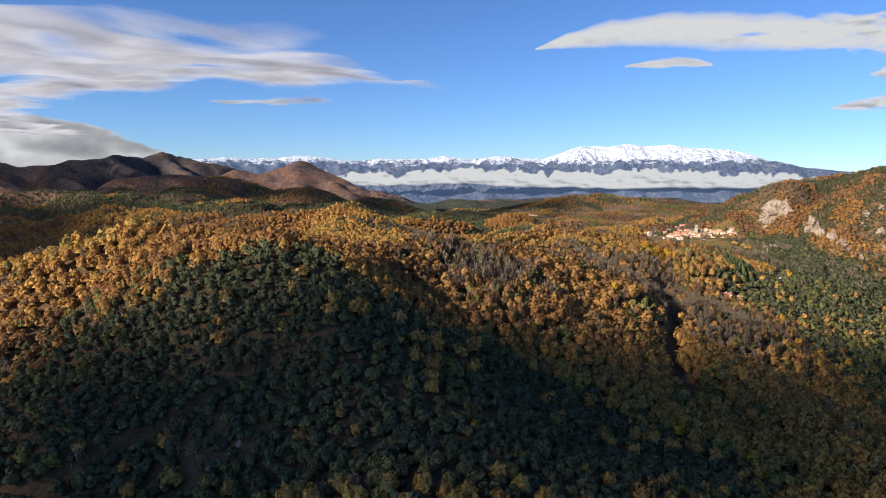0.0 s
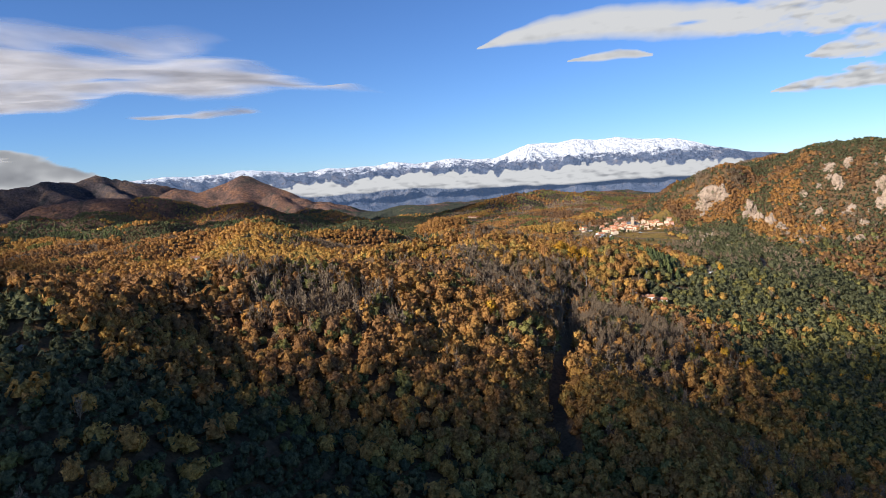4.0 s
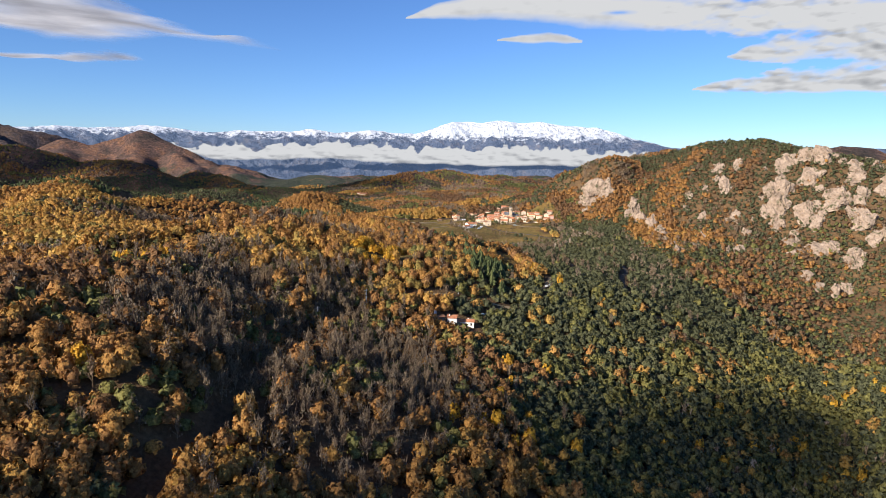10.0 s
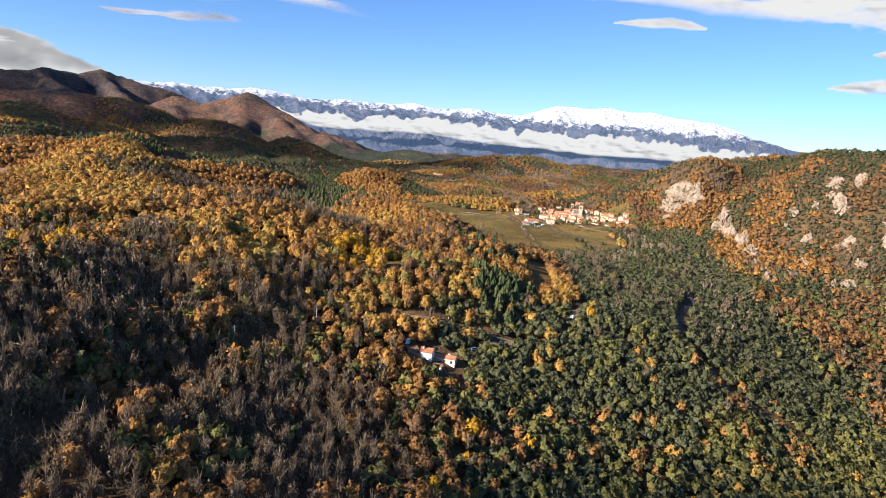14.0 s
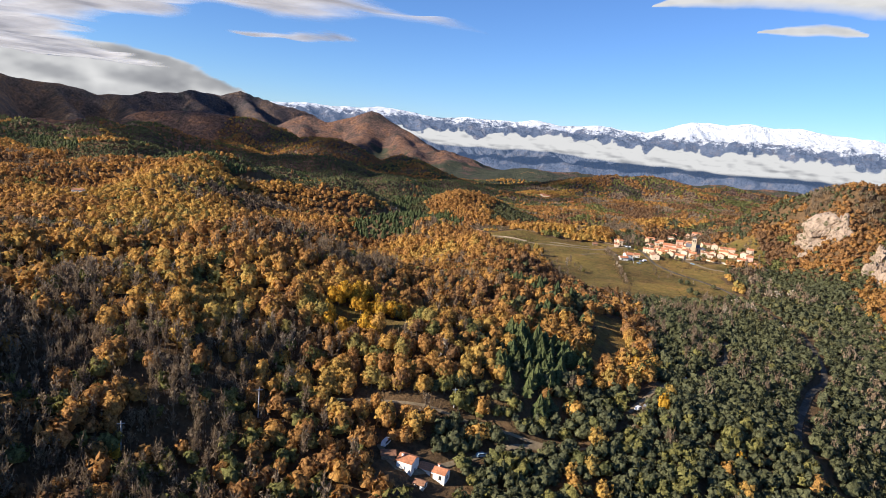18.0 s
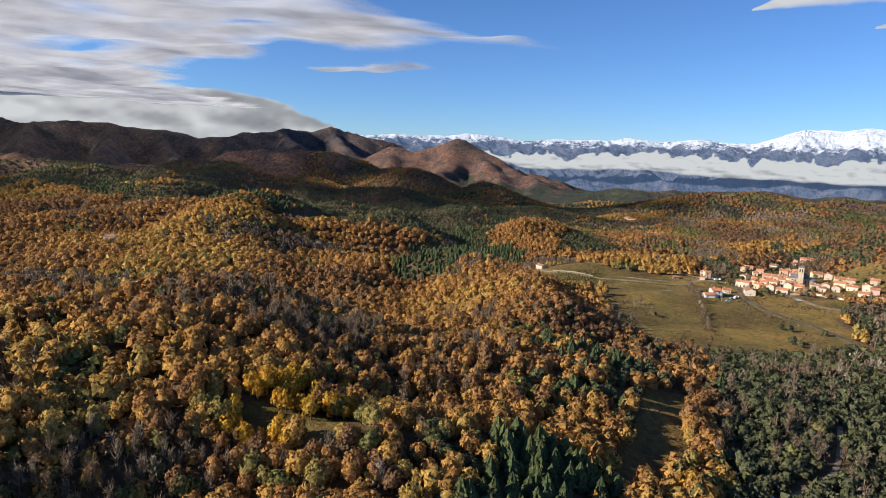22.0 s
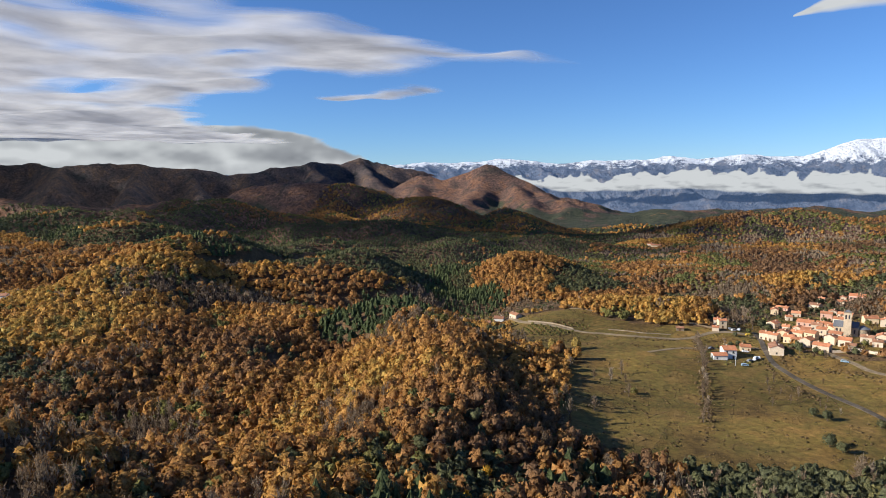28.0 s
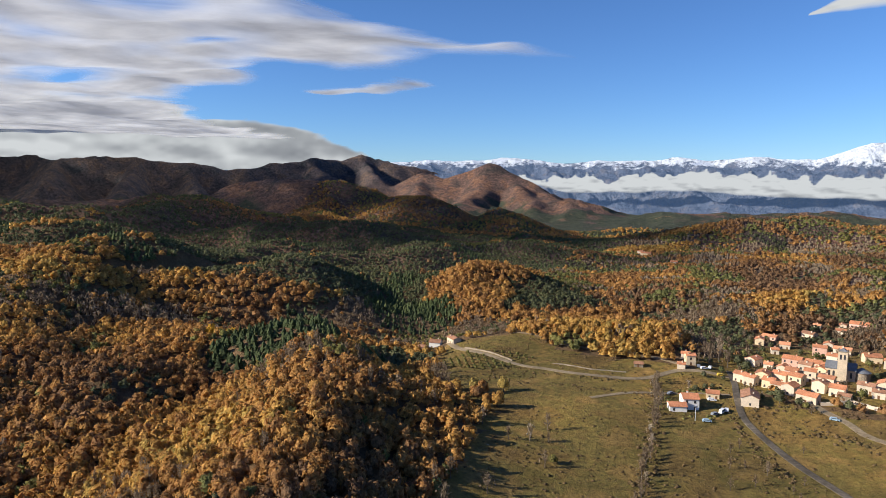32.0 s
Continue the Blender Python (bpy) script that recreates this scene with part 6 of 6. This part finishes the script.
def car(x, y, turn, paint, tall=1.45, long=4.2, name="car"):
    top = new(name)
    top.matrix_world = pose(x, y, float(ground_at(x, y)) + 0.12, 0, 0, turn)
    tagged(top, f"parked {paint} {'van' if tall > 1.7 else 'car'} on rough ground beside the lane", "car")
    h, l = tall, long / 2
    bm = bmesh.new()
    prism(bm, [(-l, 0.3), (l, 0.3), (l, 0.75), (l - 0.2, 0.9), (-l, 0.95)], -0.85, 0.85)
    bmesh.ops.bevel(bm, geom=bm.edges[:], offset=0.08, segments=2, affect="EDGES")
    part("body", bm, CAR_PAINT[paint], top)
    bm = bmesh.new()
    front = l * 0.35 if tall < 1.7 else l * 0.75
    prism(bm, [(-l + 0.1, 0.9), (front + 0.4, 0.9), (front, h), (-l + 0.5, h)], -0.75, 0.75)
    cab = part("cabin", bm, CAR_PAINT[paint], top)
    bm = bmesh.new()
    prism(bm, [(-l + 0.5, 0.98), (front + 0.2, 0.98), (front - 0.05, h - 0.12), (-l + 0.6, h - 0.12)], -0.77, 0.77)
    part("windows", bm, SHUTTER, cab)
    for wx in (-l * 0.62, l * 0.62):
        for wy in (-0.8, 0.8):
            bm = bmesh.new()
            bmesh.ops.create_cone(bm, cap_ends=True, segments=14, radius1=0.33, radius2=0.33, depth=0.2, matrix=Matrix.Translation((wx, wy, 0.33)) @ Matrix.Rotation(radians(90), 4, "X"))
            part("wheel", bm, RUBBER, top)
    return top


for q in ((350, 1082, 30, "white"), (353, 1086, 80, "white"), (359, 1077, 20, "yellow"), (361, 1019, 70, "white", 2.0, 4.8), (355, 1004, 15, "blue"), (408, 1025, -10, "blue"), (336, 1039, 60, "grey"), (356, 1034, 10, "white"),
          (337, 678, 20, "white"), (340, 676, 30, "blue"), (322, 619, 40, "grey"), (318, 616, 60, "white"), (343, 668, 0, "white"), (262, 566, 30, "blue"), (231, 553, 80, "white", 1.9, 4.6), (347, 1084, 100, "grey"), (358, 1015, 50, "grey"), (363, 1022, 90, "white")):
    car(*q)


def pole(x, y, high):
    top = new("utility_pole")
    top.matrix_world = pose(x, y, float(ground_at(x, y)) - 0.3, 0, 0, 35)
    tagged(top, "grey wooden power pole with a short crossarm beside the track", "pole", "power poles")
    bm = bmesh.new()
    bmesh.ops.create_cone(bm, cap_ends=True, segments=10, radius1=0.20, radius2=0.13, depth=high, matrix=Matrix.Translation((0, 0, high / 2)))
    part("shaft", bm, METAL, top)
    bm = bmesh.new()
    box(bm, -1.1, -0.08, high - 0.9, 1.1, 0.08, high - 0.7)
    arm = part("crossarm", bm, METAL, top)
    for dx in (-0.95, 0, 0.95):
        bm = bmesh.new()
        bmesh.ops.create_cone(bm, cap_ends=True, segments=8, radius1=0.09, radius2=0.05, depth=0.35, matrix=Matrix.Translation((dx, 0, high - 0.52)))
        part("insulator", bm, SHUTTER, arm)


for q in ((191, 541, 10.5), (166, 508, 9), (249, 578, 8), (350, 1003, 8)):
    pole(*q)


def tree_thing(name, kind, x, y, r, tall, label, category, group="", seed=0):
    """A tree of its own: a tapered trunk with limbs, and a crown."""
    g = float(ground_at(x, y))
    top = new(name)
    top.matrix_world = pose(x, y, g, 0, 0, (seed * 47) % 360)
    tagged(top, label, category, group)
    bm = bmesh.new()
    trunk_h = r * tall * 1.3
    bmesh.ops.create_cone(bm, cap_ends=True, segments=7, radius1=0.075 * r + 0.06, radius2=0.03 * r + 0.03, depth=trunk_h, matrix=Matrix.Translation((0, 0, trunk_h / 2 - 0.2)))
    for k in range(4):
        a = k * 1.6 + seed
        bmesh.ops.create_cone(bm, cap_ends=True, segments=5, radius1=0.035 * r + 0.03, radius2=0.015, depth=r * 0.9, matrix=Matrix.Translation((0.3 * r * math.cos(a), 0.3 * r * math.sin(a), trunk_h * 0.72)) @ Matrix.Rotation(a, 4, "Z") @ Matrix.Rotation(radians(40), 4, "Y"))
    part("trunk", bm, BARK, top)
    mat, shape, *_ = KINDS[kind]
    key = (kind, seed % 4)
    if key not in CROWNS:
        v, f = SHAPES[shape][0][seed % len(SHAPES[shape][0])]
        if shape in ("oak", "holm"):
            v, f = leafy(260, seed + 70, 0.145, 1.0, -0.4, 13, 0.70, 0.32)
        CROWNS[key] = array_mesh("crown", v, f, mat, shape in ("oak", "holm"))
        if shape in ("oak", "holm"):
            CROWNS[key].attributes.new("custom_normal", "FLOAT_VECTOR", "POINT").data.foreach_set("vector", rounded(v, f).astype(np.float32).ravel())
    crown = new("crown", CROWNS[key])
    crown.parent = top
    crown.matrix_local = Matrix.Translation((0, 0, r * tall * 0.85)) @ Matrix.Diagonal((r, r, r * tall, 1))
    return top


CROWNS = {}
_r = random.Random(31)
# bare hedge trees along the stream in the meadow
for k in range(34):
    t = k / 33 * (len(HEDGE) - 1)
    i = min(int(t), len(HEDGE) - 2)
    x = HEDGE[i][0] + (HEDGE[i + 1][0] - HEDGE[i][0]) * (t - i) + _r.uniform(-1.6, 1.6)
    y = HEDGE[i][1] + (HEDGE[i + 1][1] - HEDGE[i][1]) * (t - i) + _r.uniform(-1.5, 1.5)
    tree_thing("hedge_tree", "bare", x, y, _r.uniform(1.6, 2.8), 1.2, "leafless grey-brown hedge tree beside the meadow stream", "tree", "hedge trees", k)
for k, (x, y, r, kind) in enumerate(((290, 968, 2.6, "bare"), (299, 931, 2.4, "bare"), (301, 936, 2.0, "olive"), (294, 955, 1.6, "bare"), (382, 927, 2.4, "evergreen"), (387, 924, 2.6, "evergreen"), (384, 893, 3.0, "evergreen"), (388, 888, 2.6, "evergreen"),
                                     (407, 921, 2.2, "evergreen"), (352, 1098, 4.2, "bare"), (357, 1108, 4.6, "bare"), (349, 1106, 3.6, "bare"), (363, 1112, 4.0, "evergreen"), (368, 1106, 3.6, "evergreen"), (372, 1098, 3.2, "evergreen"), (362, 1098, 3.4, "bare"))):
    tree_thing("field_tree", kind, x, y, r, 1.5 if kind == "bare" else 1.05, {"bare": "leafless tree standing in dry grass", "evergreen": "dark green rounded tree standing in dry grass", "olive": "yellow-green willow in the meadow"}[kind], "tree", "field trees", k)
# young orchard rows by the lane
for i in range(9):
    for j in range(8):
        x, y = 196 + i * 5.2 + j * 2.2, 1046 + j * 4.4 - i * 0.9
        if float(line_distance(x, y, ROAD_WEST)) < 4 or not inside(np.array(x), np.array(y), MEADOW):
            continue
        tree_thing("orchard_tree", "olive", x, y, _r.uniform(0.8, 1.25), 1.1, "small orchard tree in a planted row", "tree", "orchard rows", i * 8 + j)
# single trees along the field edges and the clearing
for k in range(70):
    x, y, kind = _r.choice(((_r.uniform(188, 214), _r.uniform(613, 624), "yellow"), (_r.uniform(300, 318), _r.uniform(640, 742), "oak"), (_r.uniform(262, 288), _r.uniform(872, 962), "bare"), (_r.uniform(232, 262), _r.uniform(960, 1005), "oak"), (_r.uniform(365, 395), _r.uniform(935, 1000), "bare")))
    if 298 < x < 316 and 640 < y < 742:
        x = 286 if k % 2 else 320
    if min(float(line_distance(x, y, ROAD_MAIN)), float(line_distance(x, y, LANE))) < 4:
        continue
    r = _r.uniform(1.0, 1.7) if (y > 930 and x > 360) else _r.uniform(2.2, 3.6)
    tree_thing("single_tree", kind, x, y, r, 1.35, {"yellow": "poplar in bright yellow autumn leaf at the clearing", "oak": "orange-brown autumn oak at the field edge", "bare": "grey leafless tree at the meadow edge"}[kind], "tree", "field edge trees", k)


# rough scrub: brambles and tussocks along banks, ditches and road edges
SCRUB_BROWN = leaf_material("dry brown scrub", [(0.0, (0.16, 0.11, 0.06)), (0.5, (0.22, 0.15, 0.08)), (1.0, (0.12, 0.10, 0.05))], 2.0)


def scrub(lines, spread, per_metre, mat, label, seed, r0=0.4, r1=1.1):
    rng = np.random.default_rng(seed)
    v, f = crown_shape(1, seed, 0.7, 0, 6, -0.2)
    vs, fs, tn = [], [], []
    for pts in lines:
        for (ax, ay), (bx, by) in zip(pts, pts[1:]):
            for _ in range(int(math.hypot(bx - ax, by - ay) * per_metre)):
                t = rng.random()
                x, y = ax + (bx - ax) * t + rng.normal() * spread, ay + (by - ay) * t + rng.normal() * spread
                if min(float(line_distance(x, y, q)) for q in (ROAD_MAIN, ROAD_WEST, ROAD_EAST)) < 3.2:
                    continue
                r = r0 + (r1 - r0) * rng.random() ** 2
                a = rng.uniform(0, 6.283)
                c, s = math.cos(a) * r, math.sin(a) * r
                vs.append(np.stack([v[:, 0] * c - v[:, 1] * s + x, v[:, 0] * s + v[:, 1] * c + y, v[:, 2] * r + float(ground_at(x, y)) + 0.15 * r], 1))
                fs.append(f + len(fs) * len(v))
                tn.append(np.full(len(v), 1 + rng.random()))
    me = array_mesh("scrub", np.concatenate(vs), np.concatenate(fs), mat, True)
    me.attributes.new("tint", "FLOAT", "POINT").data.foreach_set("value", np.concatenate(tn).astype(np.float32))
    return tagged(new("scrub", me), label, "bushes", kind="stuff")


BANKS = [[(225, 1112), (250, 1100), (285, 1094), (320, 1090)], [(240, 1048), (268, 1040), (300, 1044), (322, 1052)], [(232, 1030), (262, 1022), (296, 1026), (324, 1030)], [(262, 1085), (290, 1078), (315, 1080)], [(262, 1066), (290, 1062), (312, 1068)]]
scrub(BANKS, 1.6, 1.1, SCRUB_BROWN, "dry brown brambles on the terrace banks of the meadow", 3)
scrub([HEDGE], 2.2, 2.2, SCRUB_BROWN, "tangled brown undergrowth along the meadow stream", 4, 0.5, 1.4)
scrub([[(398, 955), (384, 985), (376, 1012), (374, 1030)], [(388, 950), (372, 990), (364, 1020)]], 1.8, 1.5, SCRUB_BROWN, "dry scrub along the verges of the road", 5, 0.5, 1.5)
scrub([[(378, 1030), (390, 1036), (404, 1034), (420, 1030)], [(392, 1010), (410, 1006), (420, 990)]], 3.0, 1.6, SCRUB_BROWN, "brown scrub below the village gardens", 6, 0.5, 1.5)
scrub([[(345, 1008), (352, 1012), (362, 1010)], [(335, 1012), (334, 1024), (336, 1036)], [(364, 1052), (350, 1050), (340, 1048)], [(380, 1130), (396, 1140), (412, 1138)], [(400, 1160), (420, 1158), (440, 1140)], [(440, 1096), (452, 1078), (470, 1046)]], 2.0, 1.0, OLIVE, "green garden bushes round the village houses", 7, 0.5, 1.4)


# tussocks and brambles over the grass
def tussocks(area, count, mat, label, seed, r0, r1):
    rng = np.random.default_rng(seed)
    px, py = np.array([q[0] for q in area]), np.array([q[1] for q in area])
    x, y = rng.uniform(px.min(), px.max(), count * 2), rng.uniform(py.min(), py.max(), count * 2)
    ok = inside(x, y, area) & (fbm(x, y, 26, 3) + 0.5 * rng.random(x.size) > 0.1)
    for road in (ROAD_MAIN, ROAD_WEST, ROAD_EAST):
        ok &= line_distance(x, y, road) > 3.2
    x, y = x[ok][:count], y[ok][:count]
    v, f = crown_shape(0, seed, 0.7, 0, 6, -0.4)
    r = r0 + (r1 - r0) * rng.random(x.size) ** 3
    z = np.array([float(ground_at(a, b_)) for a, b_ in zip(x, y)])
    w = v[None] * r[:, None, None] + np.stack([x, y, z + 0.1 * r], 1)[:, None]
    me = array_mesh("grass_tussocks", w.reshape(-1, 3), (f[None] + (np.arange(x.size) * len(v))[:, None, None]).reshape(-1, 3), mat, True)
    me.attributes.new("tint", "FLOAT", "POINT").data.foreach_set("value", np.repeat(1 + rng.random(x.size), len(v)).astype(np.float32))
    return tagged(new("grass_tussocks", me), label, "grass", kind="stuff")


tussocks(MEADOW, 3800, SCRUB_BROWN, "dry tussocks and brambles scattered over the meadow grass", 21, 0.25, 1.0)
tussocks(SMALL_FIELD, 300, SCRUB_BROWN, "dry tussocks scattered over the small field", 22, 0.2, 0.6)

# garden trees between the village houses
_all = HOUSES + HOUSES2 + HOUSES3 + HOUSES4 + HOUSES5
_n = 0
for k in range(900):
    x, y = _r.uniform(335, 485), _r.uniform(1026, 1235)
    near = min(math.hypot(x - q[0], y - q[1]) - 0.4 * (q[2] + q[3]) / 2 for q in _all)
    if near < 2.6 or near > 14 or math.hypot(x - 419, y - 1091) < 15 or min(float(line_distance(x, y, q)) for q in (ROAD_MAIN, ROAD_EAST, ROAD_WEST)) < 4:
        continue
    kind = _r.choice(("evergreen", "evergreen", "olive", "bare", "bare", "bare"))
    tree_thing("garden_tree", kind, x, y, _r.uniform(1.2, 2.6), 1.25 if kind == "bare" else 1.05, {"evergreen": "dark green garden tree between village houses", "olive": "olive green garden tree beside a village house", "bare": "leafless grey garden tree beside a village house"}[kind], "tree", "garden trees", k)
    _n += 1
    if _n >= 110:
        break

# the trees round the forest clearing, one by one
TREE_NAMES = {"oak": ("oak_tree", "autumn oak with rust and ochre leaves on the slope"), "yellow": ("poplar_tree", "slender poplar in bright yellow autumn leaf"), "evergreen": ("evergreen_oak", "dark green rounded evergreen oak on the slope"),
              "olive": ("green_tree", "olive green tree among autumn oaks"), "pine": ("pine_tree", "dark green pine with tiered boughs"), "bare": ("bare_tree", "leafless grey tree with fine bare twigs")}
for k, i in enumerate(OWN_TREES):
    kind = list(KINDS)[kind_no[i]]
    _, _, r0, r1, tall = KINDS[kind]
    name, label = TREE_NAMES[kind]
    tree_thing(name, kind, float(tx[i]), float(ty[i]), r0 + (r1 - r0) * _r.random() ** 1.5, tall * _r.uniform(0.9, 1.2), label, "tree", "trees round the forest clearing", k)
